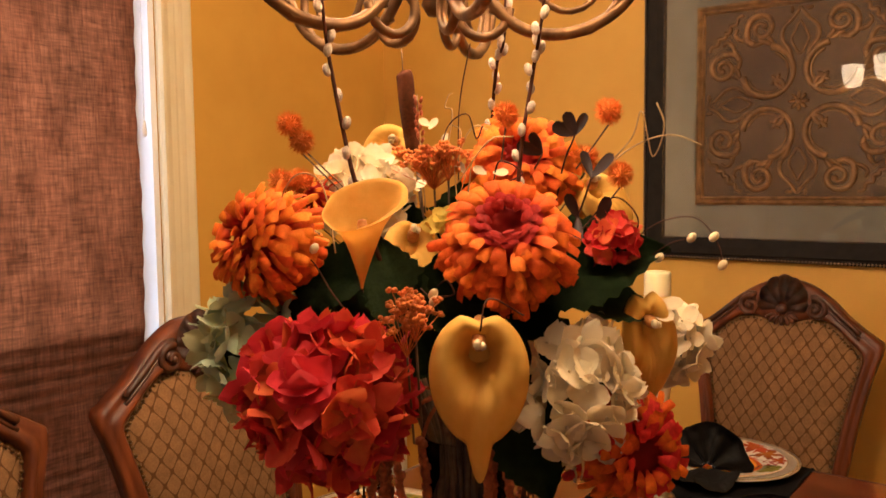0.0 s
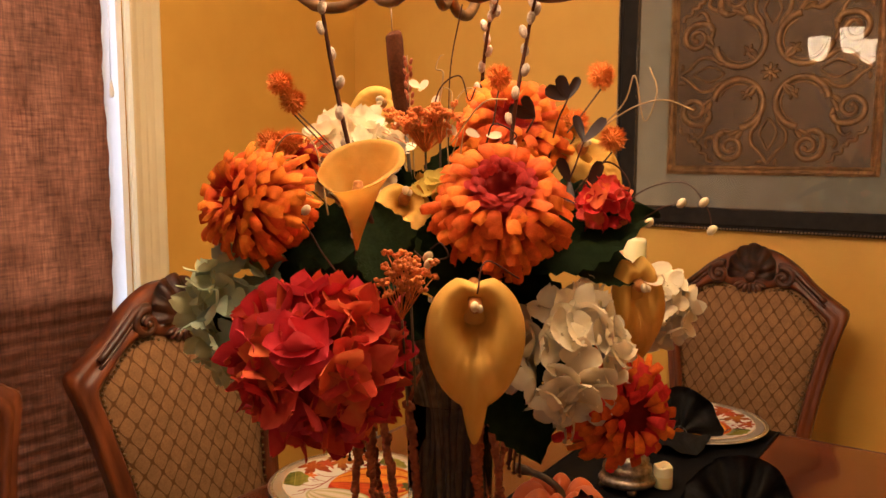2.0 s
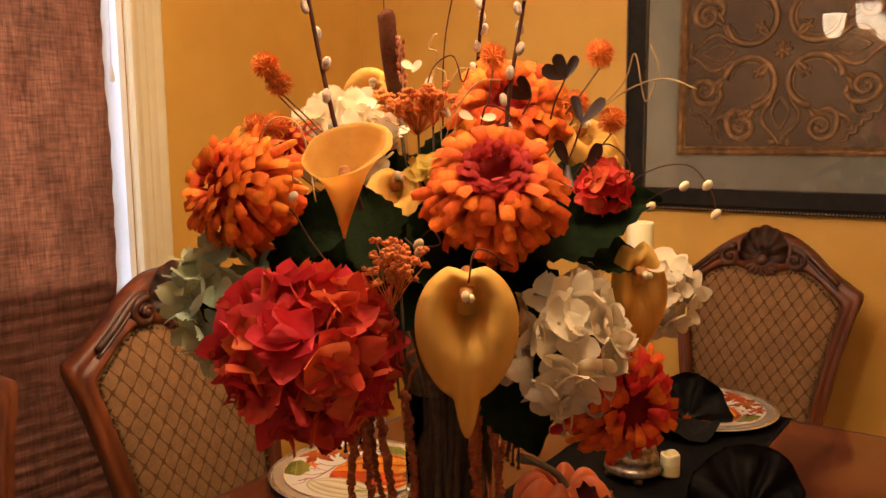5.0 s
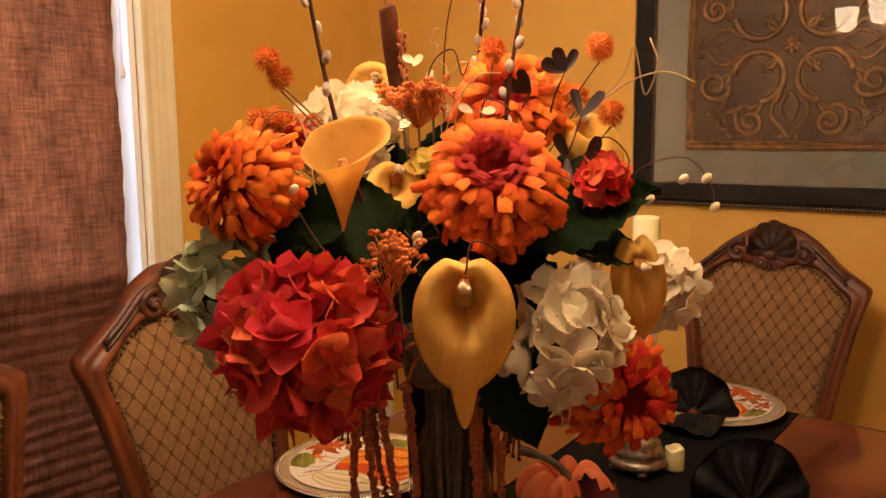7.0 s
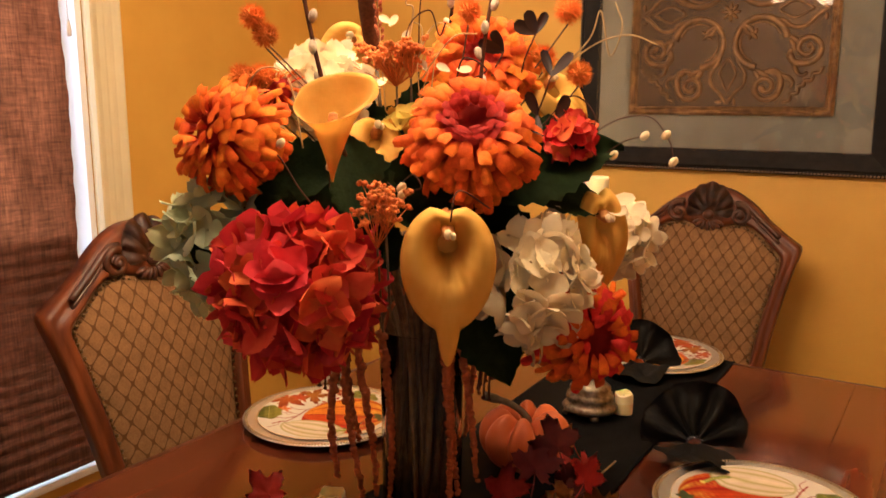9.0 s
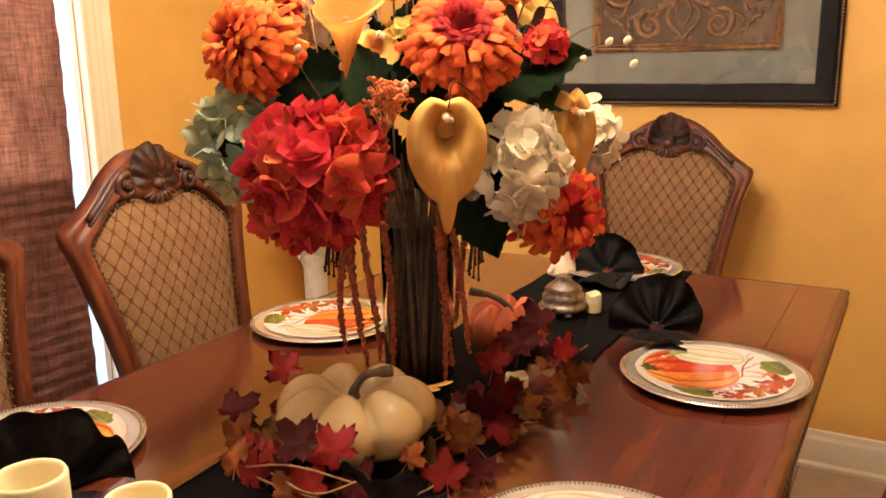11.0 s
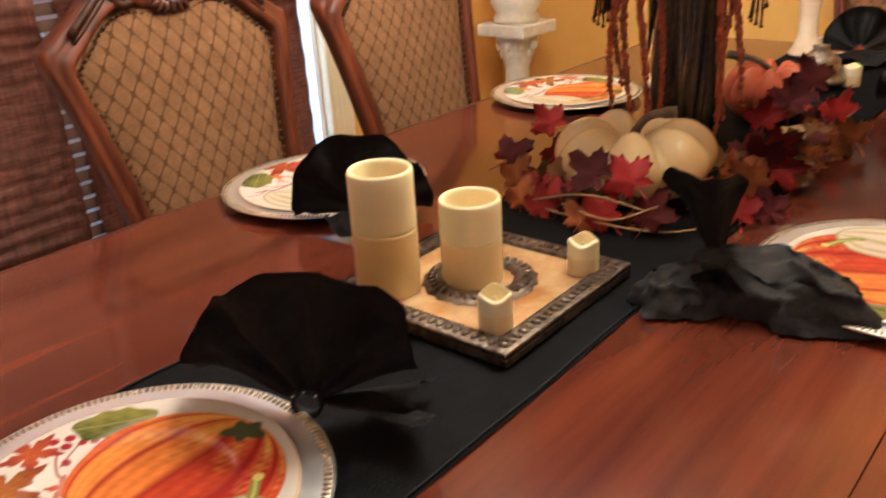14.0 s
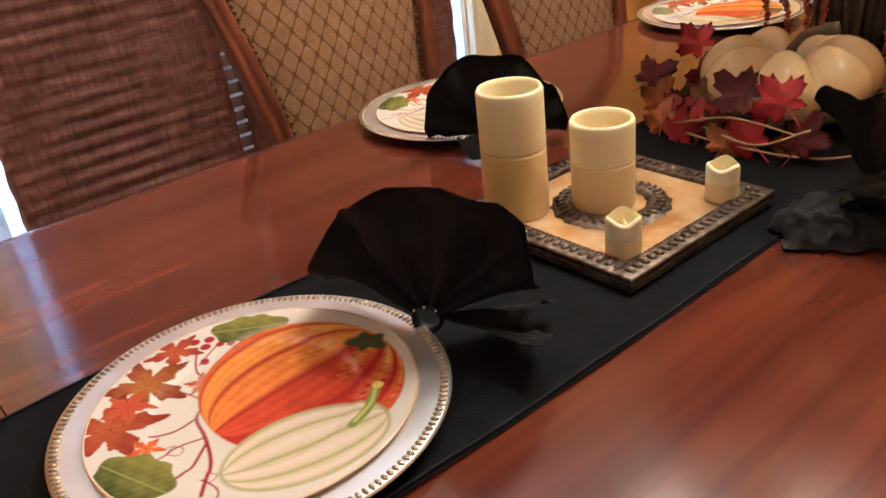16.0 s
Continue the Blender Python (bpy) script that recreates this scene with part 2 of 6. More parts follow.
# ---------------------------------------------------------------- the room
WIN_Y0, WIN_Y1, WIN_Z0, WIN_Z1 = -0.215, 1.452, 0.22, 2.84
TH = 0.16
bm = bmesh.new()
box(bm, WX - TH, WX, SY - TH, WIN_Y0, FZ, CEIL)
box(bm, WX - TH, WX, WIN_Y1, NY + TH, FZ, CEIL)
box(bm, WX - TH, WX, WIN_Y0, WIN_Y1, FZ, WIN_Z0)
box(bm, WX - TH, WX, WIN_Y0, WIN_Y1, WIN_Z1, CEIL)
structure("wall_west", bm, WALL, "ochre painted wall with the shaded window")
structure("wall_north", boxed(WX, EX + TH, NY, NY + TH, FZ, CEIL), WALL, "ochre painted wall behind the framed panel")
structure("wall_east", boxed(EX, EX + TH, SY - TH, NY, FZ, CEIL), WALL, "plain ochre painted wall")
bm = bmesh.new()
box(bm, WX, 0.7, SY - TH, SY, FZ, CEIL)
box(bm, 2.3, EX, SY - TH, SY, FZ, CEIL)
box(bm, 0.7, 2.3, SY - TH, SY, 2.2, CEIL)
structure("wall_south", bm, WALL, "ochre painted wall with a wide opening")
structure("ceiling", boxed(WX, EX, SY, NY, CEIL, CEIL + 0.1), CEILING, "off-white painted ceiling")
floor = structure("floor", boxed(WX - TH, EX + TH, SY - TH, NY + TH, FZ - 0.1, FZ - 0.006), GROUT, "beige ceramic tile floor with dark grout")
structure("ground", boxed(-40, 40, -40, 40, FZ - 0.5, FZ - 0.3), mat("lawn", (0.06, 0.10, 0.03), (0.04, 0.07, 0.02), rough=0.9, scale=3), "plain lawn outside the window")


def baseboard_profile(p0, p1, inward, name):
    """Moulded skirting between two points, 130 mm high."""
    prof = [(0, 0), (0.026, 0), (0.026, 0.012), (0.016, 0.022), (0.014, 0.10), (0.010, 0.112), (0.008, 0.128), (0, 0.132)]
    bm = bmesh.new()
    p0, p1, inward = Vector(p0), Vector(p1), Vector(inward)
    rows = [[bm.verts.new(p + inward * a + Vector((0, 0, b))) for a, b in prof] for p in (p0, p1)]
    for k in range(len(prof) - 1):
        bm.faces.new((rows[0][k], rows[0][k + 1], rows[1][k + 1], rows[1][k]))
    bm.faces.new(rows[0]), bm.faces.new(rows[1][::-1])
    return structure(name, bm, TRIM, "cream painted moulded baseboard")


baseboard_profile((WX, NY - 0.001, FZ), (EX, NY - 0.001, FZ), (0, -1, 0), "baseboard_north")
baseboard_profile((WX + 0.001, WIN_Y1 + 0.13, FZ), (WX + 0.001, NY - 0.03, FZ), (1, 0, 0), "baseboard_west")

# window: fluted casing, jambs, sash, glass, and the drawn woven shade
win = new("window_1")
tagged(win, "white framed window behind a drawn woven shade", "window", kind="structure")
WHITE = mat("white sash paint", (0.88, 0.88, 0.87), (0.85, 0.85, 0.84), rough=0.35, scale=15, patch=0.04)


def casing(y0, y1, z0, z1, upright=True):
    bm = bmesh.new()
    n = 14
    prof = []
    for k in range(n + 1):
        u = k / n
        d = 0.024 if 0.06 < u < 0.94 else 0.014
        if 0.2 < u < 0.8:
            d -= 0.006 * abs(math.sin((u - 0.2) / 0.6 * 3 * math.pi)) ** 0.5
        prof.append((u, d))
    prof = [(0, 0)] + prof + [(1, 0)]
    rows = []
    for e in (0, 1):
        row = []
        for u, d in prof:
            y, z = (y0 + (y1 - y0) * u, (z0, z1)[e]) if upright else ((y0, y1)[e], z0 + (z1 - z0) * u)
            row.append(bm.verts.new((WX + d, y, z)))
        rows.append(row)
    for k in range(len(prof) - 1):
        bm.faces.new((rows[0][k], rows[0][k + 1], rows[1][k + 1], rows[1][k]))
    bm.faces.new(rows[0]), bm.faces.new(rows[1][::-1])
    return bm


part("casing", casing(WIN_Y1, WIN_Y1 + 0.125, FZ, WIN_Z1), TRIM, win, "cream fluted casing", smooth=False)
part("casing", casing(WIN_Y0 - 0.125, WIN_Y0, FZ, WIN_Z1), TRIM, win, "cream fluted casing", smooth=False)
part("casing", casing(WIN_Y0 - 0.125, WIN_Y1 + 0.125, WIN_Z1, WIN_Z1 + 0.125, False), TRIM, win, smooth=False)
part("window_sill", boxed(WX - TH + 0.002, WX + 0.03, WIN_Y0 + 0.002, WIN_Y1 - 0.002, WIN_Z0, WIN_Z0 + 0.025, 0.004), WHITE, win)
bm = bmesh.new()
for y in (WIN_Y0 + 0.002, WIN_Y1 - 0.022):
    box(bm, WX - TH + 0.002, WX - 0.003, y, y + 0.02, WIN_Z0 + 0.026, WIN_Z1 - 0.002)
part("jamb", bm, WHITE, win, smooth=False)
bm = bmesh.new()
# middle bar made extra wide to block daylight behind the gap in the cloth
for y, wide in ((WIN_Y0 + 0.024, 0.05), (0.470, 0.27), (WIN_Y1 - 0.074, 0.05)):
    box(bm, WX - 0.125, WX - 0.085, y, y + wide, WIN_Z0 + 0.03, WIN_Z1 - 0.004)
for z in (WIN_Z0 + 0.03, 1.10, 2.03, WIN_Z1 - 0.055):
    box(bm, WX - 0.120, WX - 0.090, WIN_Y0 + 0.024, WIN_Y1 - 0.024, z, z + 0.05)
part("window_frame", bm, WHITE, win, smooth=False)
pane = part("pane", boxed(WX - 0.107, WX - 0.103, WIN_Y0 + 0.03, WIN_Y1 - 0.03, WIN_Z0 + 0.05, WIN_Z1 - 0.02), glass("window glass"), win)
pane.visible_shadow = False


def woven_shade_material():
    """Coarse slubbed brown weave that lets a little daylight through its thin threads."""
    m = mat("brown woven shade", (0.135, 0.048, 0.024), (0.080, 0.026, 0.014), rough=0.9, scale=70, stretch=(1, 1, 0.3), bump=0.3, bscale=400, patch=0.3, spec=0.15)
    t = m.node_tree
    N, L = t.nodes.new, t.links.new
    co = N("ShaderNodeTexCoord")

    def streaks(st, scale, detail):
        mp, nz = N("ShaderNodeMapping"), N("ShaderNodeTexNoise")
        mp.inputs["Scale"].default_value = st
        nz.inputs["Scale"].default_value, nz.inputs["Detail"].default_value = scale, detail
        L(co.outputs["Object"], mp.inputs[0])
        L(mp.outputs[0], nz.inputs["Vector"])
        return nz.outputs[0]

    def times(a, b):
        n = N("ShaderNodeMath")
        n.operation = "MULTIPLY"
        L(a, n.inputs[0]), L(b, n.inputs[1])
        return n.outputs[0]

    # threads both ways, slubs, and uneven patches a hand wide
    weave = times(streaks((1, 7, 60), 2.4, 4), streaks((1, 70, 7), 2.4, 4))
    weave = times(weave, streaks((1, 1.6, 1), 8.0, 5))
    rg = N("ShaderNodeMapRange")
    rg.inputs[1].default_value, rg.inputs[2].default_value = 0.05, 0.26
    rg.inputs[3].default_value, rg.inputs[4].default_value = 0.07, 0.54
    L(weave, rg.inputs[0])
    tr, ms = N("ShaderNodeBsdfTranslucent"), N("ShaderNodeMixShader")
    tr.inputs[0].default_value = (0.74, 0.235, 0.085, 1)
    L(rg.outputs[0], ms.inputs[0])
    L(t.nodes["Principled BSDF"].outputs[0], ms.inputs[1])
    L(tr.outputs[0], ms.inputs[2])
    L(ms.outputs[0], t.nodes["Material Output"].inputs[0])
    return m


SHADE = woven_shade_material()
SH_Y0, SH_Y1, SH_TOP = -0.120, 1.362, 2.52
shade = thing("roman_shade", "brown woven roman shade drawn down over the window", "shade")
for edge0, edge1 in ((SH_Y0, 0.505), (0.548, SH_Y1)):  # two lengths of cloth, a gap between them
    bm = bmesh.new()
    grid_surface(bm, 20, 110, lambda u, v: (WX + 0.030 + 0.003 * math.sin(9 * u + 5 * v) + 0.002 * math.sin(40 * v),
                                           edge0 + (edge1 - edge0) * u + (0.004 * math.sin(v * 17) + 0.002 * math.sin(v * 140)) * (1 if u > 0.5 else -1), 0.26 + (SH_TOP - 0.26) * v))
    thicken(bm, 0.0015)
    part("cloth", bm, SHADE, shade)
part("head_rail", boxed(WX + 0.027, WX + 0.055, SH_Y0, SH_Y1, SH_TOP + 0.002, SH_TOP + 0.04, 0.003), SHADE, shade)
SLAT = mat("shade slat", (0.12, 0.065, 0.04), (0.08, 0.04, 0.025), rough=0.5, scale=40)
SLAT_MESH = finish(boxed(-0.002, 0.002, SH_Y0 + 0.004, SH_Y1 - 0.004, -0.0150, 0.0150), "slat", SLAT, False)
for k in range(18):
    z = 0.27 + 0.041 * k
    share("slat", SLAT_MESH, shade, Matrix.Translation((WX + 0.0145, 0, z)))
part("cord", tube(bmesh.new(), [(WX + 0.035, SH_Y1 + 0.02, SH_TOP + 0.02), (WX + 0.036, SH_Y1 + 0.018, 1.8), (WX + 0.036, SH_Y1 + 0.016, 1.62)], 0.0016), WHITE, shade)
part("cord_pull", turned([(0, 0), (0.008, 0.004), (0.009, 0.02), (0.004, 0.05), (0, 0.052)], 12), WHITE, shade, at=Matrix.Translation((WX + 0.036, SH_Y1 + 0.016, 1.57)))

# ---------------------------------------------------------------- dining table
table = thing("dining_table", "polished reddish mahogany dining table with a carved rope edge", "table")
BW = 0.105
bm = bmesh.new()
part("tabletop", boxed(TX0 + BW + 0.001, TX1 - BW - 0.001, TY0 + BW + 0.001, TY1 - BW - 0.001, TZ - 0.03, TZ, 0.0005), TABLE, table, smooth=False)
part("border_board", boxed(TX0 + 0.012, TX0 + BW, TY0 + 0.012, TY1 - 0.012, TZ - 0.03, TZ - 0.0003, 0.0005), TABLE, table, smooth=False)
part("border_board", boxed(TX1 - BW, TX1 - 0.012, TY0 + 0.012, TY1 - 0.012, TZ - 0.03, TZ - 0.0003, 0.0005), TABLE, table, smooth=False)
part("border_board", boxed(TX0 + BW + 0.001, TX1 - BW - 0.001, TY1 - BW, TY1 - 0.012, TZ - 0.03, TZ - 0.0003, 0.0005), TABLE_X, table, smooth=False)
part("border_board", boxed(TX0 + BW + 0.001, TX1 - BW - 0.001, TY0 + 0.012, TY0 + BW, TZ - 0.03, TZ - 0.0003, 0.0005), TABLE_X, table, smooth=False)


def edge_moulding(p0, p1, out):
    """A rounded nosing with a slanting rope carving below it."""
    bm = bmesh.new()
    p0, p1, out = Vector(p0), Vector(p1), Vector(out)
    prof = [(-0.012, -0.001), (0.0, -0.0012), (0.006, -0.004), (0.009, -0.010), (0.006, -0.016), (0.000, -0.018), (-0.002, -0.045), (-0.010, -0.052), (-0.012, -0.052)]
    rows = [[bm.verts.new(p + out * a + Vector((0, 0, b))) for a, b in prof] for p in (p0, p1)]
    for k in range(len(prof) - 1):
        bm.faces.new((rows[0][k], rows[0][k + 1], rows[1][k + 1], rows[1][k]))
    length = (p1 - p0).length
    d = (p1 - p0).normalized()
    n = int(length / 0.024)
    for k in range(n):
        c = p0 + d * ((k + 0.5) * length / n) + out * 0.001 + Vector((0, 0, -0.032))
        rot = Matrix.Rotation(math.atan2(d.y, d.x), 4, "Z") @ Matrix.Rotation(radians(35), 4, "Y")
        blob(bm, c, (0.0085, 0.009, 0.016), rot)
    return bm


part("edge_moulding", edge_moulding((TX1, TY0, TZ), (TX1, TY1, TZ), (1, 0, 0)), CARVED, table)
part("edge_moulding", edge_moulding((TX0, TY0, TZ), (TX0, TY1, TZ), (-1, 0, 0)), CARVED, table)
part("edge_moulding", edge_moulding((TX0, TY1, TZ), (TX1, TY1, TZ), (0, 1, 0)), CARVED, table)
part("edge_moulding", edge_moulding((TX0, TY0, TZ), (TX1, TY0, TZ), (0, -1, 0)), CARVED, table)
bm = bmesh.new()
for x in (TX0 + 0.06, TX1 - 0.085):
    box(bm, x, x + 0.025, TY0 + 0.1, TY1 - 0.1, TZ - 0.13, TZ - 0.0305)
for y in (TY0 + 0.06, TY1 - 0.085):
    box(bm, TX0 + 0.085, TX1 - 0.085, y, y + 0.025, TZ - 0.13, TZ - 0.0305)
part("apron", bm, CARVED, table, smooth=False)
LEG = finish(turned([(0.001, 0), (0.03, 0.0), (0.036, 0.02), (0.03, 0.05), (0.024, 0.08), (0.034, 0.3), (0.045, 0.46), (0.05, 0.52), (0.036, 0.55), (0.045, 0.58), (0.045, 0.66), (0.001, 0.66)], 20), "leg", CARVED)
for x in (TX0 + 0.11, TX1 - 0.11):
    for y in (TY0 + 0.12, TY1 - 0.12):
        share("leg", LEG, table, Matrix.Translation((x, y, FZ)))

# black runner along the middle, falling over both ends
bm = bmesh.new()
RX0, RX1 = -0.425, -0.087


def runner_point(u, v):
    s = -0.95 + (2.28 + 0.95) * v
    x = RX0 + (RX1 - RX0) * u + 0.003 * math.sin(s * 7 + 2 * u)
    z = TZ + 0.0025 + 0.0010 * math.sin(31 * s + 9 * u) + 0.0008 * math.sin(60 * u + 4 * s)
    y = s
    if s > TY1 + 0.018:
        z, y = TZ - (s - TY1 - 0.018), TY1 + 0.018 + 0.004 * math.sin(12 * u)
    if s < TY0 - 0.018:
        z, y = TZ - (TY0 - 0.018 - s), TY0 - 0.018 - 0.004 * math.sin(12 * u)
    return (x, y, z)


grid_surface(bm, 16, 160, runner_point)
thicken(bm, 0.0012)
runner = thing("table_runner", "long black cloth runner laid along the dining table", "table runner")
part("cloth", bm, RUNNER, runner)
for u in (0.012, 0.988):
    part("hem", tube(bmesh.new(), [Vector(runner_point(u, k / 160)) + Vector((0, 0, 0.0012)) for k in range(161)], 0.0016, 6), RUNNER, runner, "stitched black hem")

# ---------------------------------------------------------------- chairs


def ring_outline(side, n_side=5):
    """Half outline of the chair back: from the foot of the back up to the crest."""
    pts = [(0.178, 0.47), (0.186, 0.60), (0.206, 0.75), (0.236, 0.90), (0.257, 0.978), (0.238, 1.000), (0.205, 1.022), (0.166, 1.052), (0.128, 1.088), (0.085, 1.118), (0.043, 1.136), (0.0, 1.140)]
    return pts


OUT = ring_outline(1)
INN = [(0.142, 0.51), (0.150, 0.60), (0.168, 0.75), (0.194, 0.88), (0.208, 0.945), (0.196, 0.968), (0.172, 0.990), (0.142, 1.018), (0.108, 1.036), (0.075, 1.038), (0.038, 1.026), (0.0, 1.020)]


def mirror_line(pts):
    return pts + [(-x, z) for x, z in pts[-2::-1]]


def back_y(z):
    return -0.24 - 0.23 * (z - 0.66)


def chair_proto():
    ch = thing("dining_chair", "carved cherry dining chair with tan lattice upholstery", "chair", group="chairs round the table")
    outer = [Vector((p.x, p.y)) for p in smooth_line([(x, z, 0) for x, z in mirror_line(OUT)], 3)]
    inner = [Vector((p.x, p.y)) for p in smooth_line([(x, z, 0) for x, z in mirror_line(INN)], 3)]
    bm = bmesh.new()
    levels = [(0.0, -0.018), (0.0, 0.010), (0.12, 0.020), (0.32, 0.016), (0.50, 0.020), (0.72, 0.030), (0.90, 0.024), (1.0, 0.010), (1.0, -0.018)]
    rings = []
    for f, h in levels:
        rings.append([bm.verts.new((o.x + (i.x - o.x) * f, back_y(o.y + (i.y - o.y) * f) + h, o.y + (i.y - o.y) * f)) for o, i in zip(outer, inner)])
    for a, b in zip(rings, rings[1:] + rings[:1]):
        for k in range(len(a) - 1):
            bm.faces.new((a[k], a[k + 1], b[k + 1], b[k]))
    for e in (0, -1):
        bm.faces.new([r[e] for r in rings])
    part("back_frame", bm, CHAIRWOOD, ch)
    # padded panel, front and back
    bm = bmesh.new()
    n = len(inner)
    half = n // 2 - 3
    cols = 12
    rows = []
    for k in range(half + 1):
        a, b = inner[k], inner[n - 1 - k]
        row = []
        for c in range(cols + 1):
            f = c / cols
            x, z = a.x + (b.x - a.x) * f, a.y + (b.y - a.y) * f
            puff = 0.026 * (max(0, 1 - (2 * f - 1) ** 4)) * min(1, 0.25 + (z - 0.5) * 8) * min(1, 0.3 + (1.045 - z) * 8)
            row.append(bm.verts.new((x, back_y(z) + 0.004 + max(puff, 0), z)))
        rows.append(row)
    for a, b in zip(rows, rows[1:]):
        for c in range(cols):
            if (a[c].co - a[c + 1].co).length > 1e-5 or (b[c].co - b[c + 1].co).length > 1e-5:
                bm.faces.new((a[c], a[c + 1], b[c + 1], b[c]))
    back = [[bm.verts.new(v.co - Vector((0, 0.022, 0))) for v in row] for row in rows]
    for a, b in zip(back, back[1:]):
        for c in range(cols):
            bm.faces.new((a[c], b[c], b[c + 1], a[c + 1]))
    part("backrest", bm, FABRIC, ch)
    # nail trim along the panel
    bm = bmesh.new()
    dense = smooth_line([(p.x, p.y, 0) for p in inner], 3)
    run, last = 0, dense[0]
    for p in dense[1:]:
        run += (p - last).length
        last = p
        if run > 0.011:
            run = 0
            cx, cz = p.x * 0.965, 0.75 + (p.y - 0.75) * 0.975
            blob(bm, (cx, back_y(cz) + 0.014, cz), (0.0045, 0.004, 0.0045))
    part("nail_trim", bm, NAIL, ch)
    # carved crest: a ribbed shell between two volutes, small lobes under it
    bm = bmesh.new()

    def shell(u, v):
        a = radians(-98 + 196 * u)
        rib = abs(math.cos(6.5 * math.pi * (u - 0.5)))
        r = (0.016 + 0.070 * v ** 0.9) * (1 + 0.07 * rib * v) * (1 - 0.14 * abs(2 * u - 1) ** 2)
        x, z = r * math.sin(a) * 0.84, 1.066 + r * math.cos(a)
        return (x, back_y(z) + 0.018 + 0.019 * math.sin(math.pi * min(1, 0.25 + 0.75 * v)) + 0.008 * rib * v, z)

    grid_surface(bm, 78, 9, shell)
    thicken(bm, 0.010)
    blob(bm, (0, back_y(1.06) + 0.030, 1.062), (0.017, 0.013, 0.015), None, 2)
    for k in range(7):
        a = radians(-66 + 22 * k)
        blob(bm, (0.034 * math.sin(a), back_y(1.04) + 0.027, 1.050 - 0.020 * math.cos(a)), (0.0065, 0.009, 0.015), Matrix.Rotation(-a, 4, "Y"), 2)
    for sgn in (-1, 1):
        for w0, rr, off in ((0.0085, 0.029, 0.028), (0.0050, 0.038, 0.020)):
            pts = []
            for k in range(34):
                a = math.pi * (0.62 - 2.7 * k / 33)
                r = rr * (1 - 0.82 * k / 33)
                pts.append((sgn * (0.088 + r * math.cos(a)), back_y(1.07) + off + 0.010 * k / 33, 1.066 + r * math.sin(a)))
            tube(bm, pts, [w0 * (1 - 0.35 * k / 33) for k in range(34)], 7)
        blob(bm, (sgn * 0.088, back_y(1.07) + 0.040, 1.066), (0.008, 0.007, 0.008), None, 2)
        for dz, w0 in ((0.0, 0.0075), (-0.016, 0.0045)):
            tube(bm, smooth_line([(sgn * 0.074, back_y(1.10) + 0.028, 1.100 + dz), (sgn * 0.108, back_y(1.09) + 0.029, 1.092 + dz), (sgn * 0.150, back_y(1.05) + 0.028, 1.056 + dz), (sgn * 0.200, back_y(1.01) + 0.024, 1.012 + dz)], 5), w0, 7)
    part("crest_carving", bm, CREST, ch)
    # seat, rails and legs
    bm = bmesh.new()
    grid_surface(bm, 14, 14, lambda u, v: ((u - 0.5) * (0.44 + 0.10 * v), -0.23 + 0.50 * v, 0.455 + 0.035 * (1 - (2 * u - 1) ** 4) * (1 - (2 * v - 1) ** 4)))
    thicken(bm, 0.05)
    part("seat", bm, SEATCLOTH, ch, "dark brown upholstered seat")
    bm = bmesh.new()
    for x0, x1, y0, y1 in ((-0.25, 0.25, 0.235, 0.262), (-0.21, 0.21, -0.25, -0.225)):
        box(bm, x0, x1, y0, y1, 0.36 + FZ, 0.43, 0.004)
    for sgn in (-1, 1):
        tube(bm, [(sgn * 0.205, -0.235, 0.39), (sgn * 0.25, 0.25, 0.39)], 0.022, 8)
    part("seat_rail", bm, CHAIRWOOD, ch)
    for sgn in (-1, 1):
        part("leg", tube(bmesh.new(), smooth_line([(sgn * 0.178, back_y(0.52), 0.50), (sgn * 0.19, -0.235, 0.42), (sgn * 0.20, -0.24, 0.2), (sgn * 0.205, -0.29, FZ + 0.001)], 5), 0.021, 8), CHAIRWOOD, ch)
        pts = smooth_line([(sgn * 0.235, 0.235, 0.42), (sgn * 0.25, 0.262, 0.33), (sgn * 0.24, 0.245, 0.14), (sgn * 0.245, 0.262, FZ + 0.012)], 5)
        part("leg", tube(bmesh.new(), pts, [0.03 - 0.016 * min(1, k / 12) + (0.008 if k > 13 else 0) for k in range(len(pts))], 8), CHAIRWOOD, ch)
    return ch


chair = chair_proto()
chair.matrix_world = pose(-0.79, 0.982, 0, 0, 0, -90)
CHAIRS = [pose(-0.79, 0.375, 0, 0, 0, -90), pose(-0.275, 1.985, 0, 0, 0, 180), pose(0.222, 0.99, 0, 0, 0, 90)]
for m in CHAIRS:
    copy_thing(chair, m)
# ---------------------------------------------------------------- flowers
GREENDARK = mat("dark green leaf cloth", (0.022, 0.042, 0.014), (0.012, 0.024, 0.008), rough=0.85, scale=60, bump=0.3, bscale=160, translucent=0.12, spec=0.12)
STEM = mat("brown green stem", (0.165, 0.098, 0.048), (0.080, 0.050, 0.026), rough=0.7, scale=80, bump=0.2, vary=0.35)
TWIG = mat("dark willow twig", (0.085, 0.030, 0.014), (0.05, 0.017, 0.009), spec=0.2, rough=0.7, scale=90, bump=0.3)
BUD = mat("grey white willow bud", (0.62, 0.52, 0.40), (0.45, 0.36, 0.27), rough=0.9, scale=300, bump=0.5, bscale=700)
CREAMBUD = mat("cream bud", (0.78, 0.66, 0.42), (0.68, 0.54, 0.3), rough=0.6, scale=90)


def petal_mats(name, cols, tr=0.3):
    return [mat(f"{name} petal", c, c2, rough=0.62, scale=45, bump=0.15, bscale=120, translucent=tr, vary=0.12, patch=0.18, spec=0.1) for c, c2 in cols]


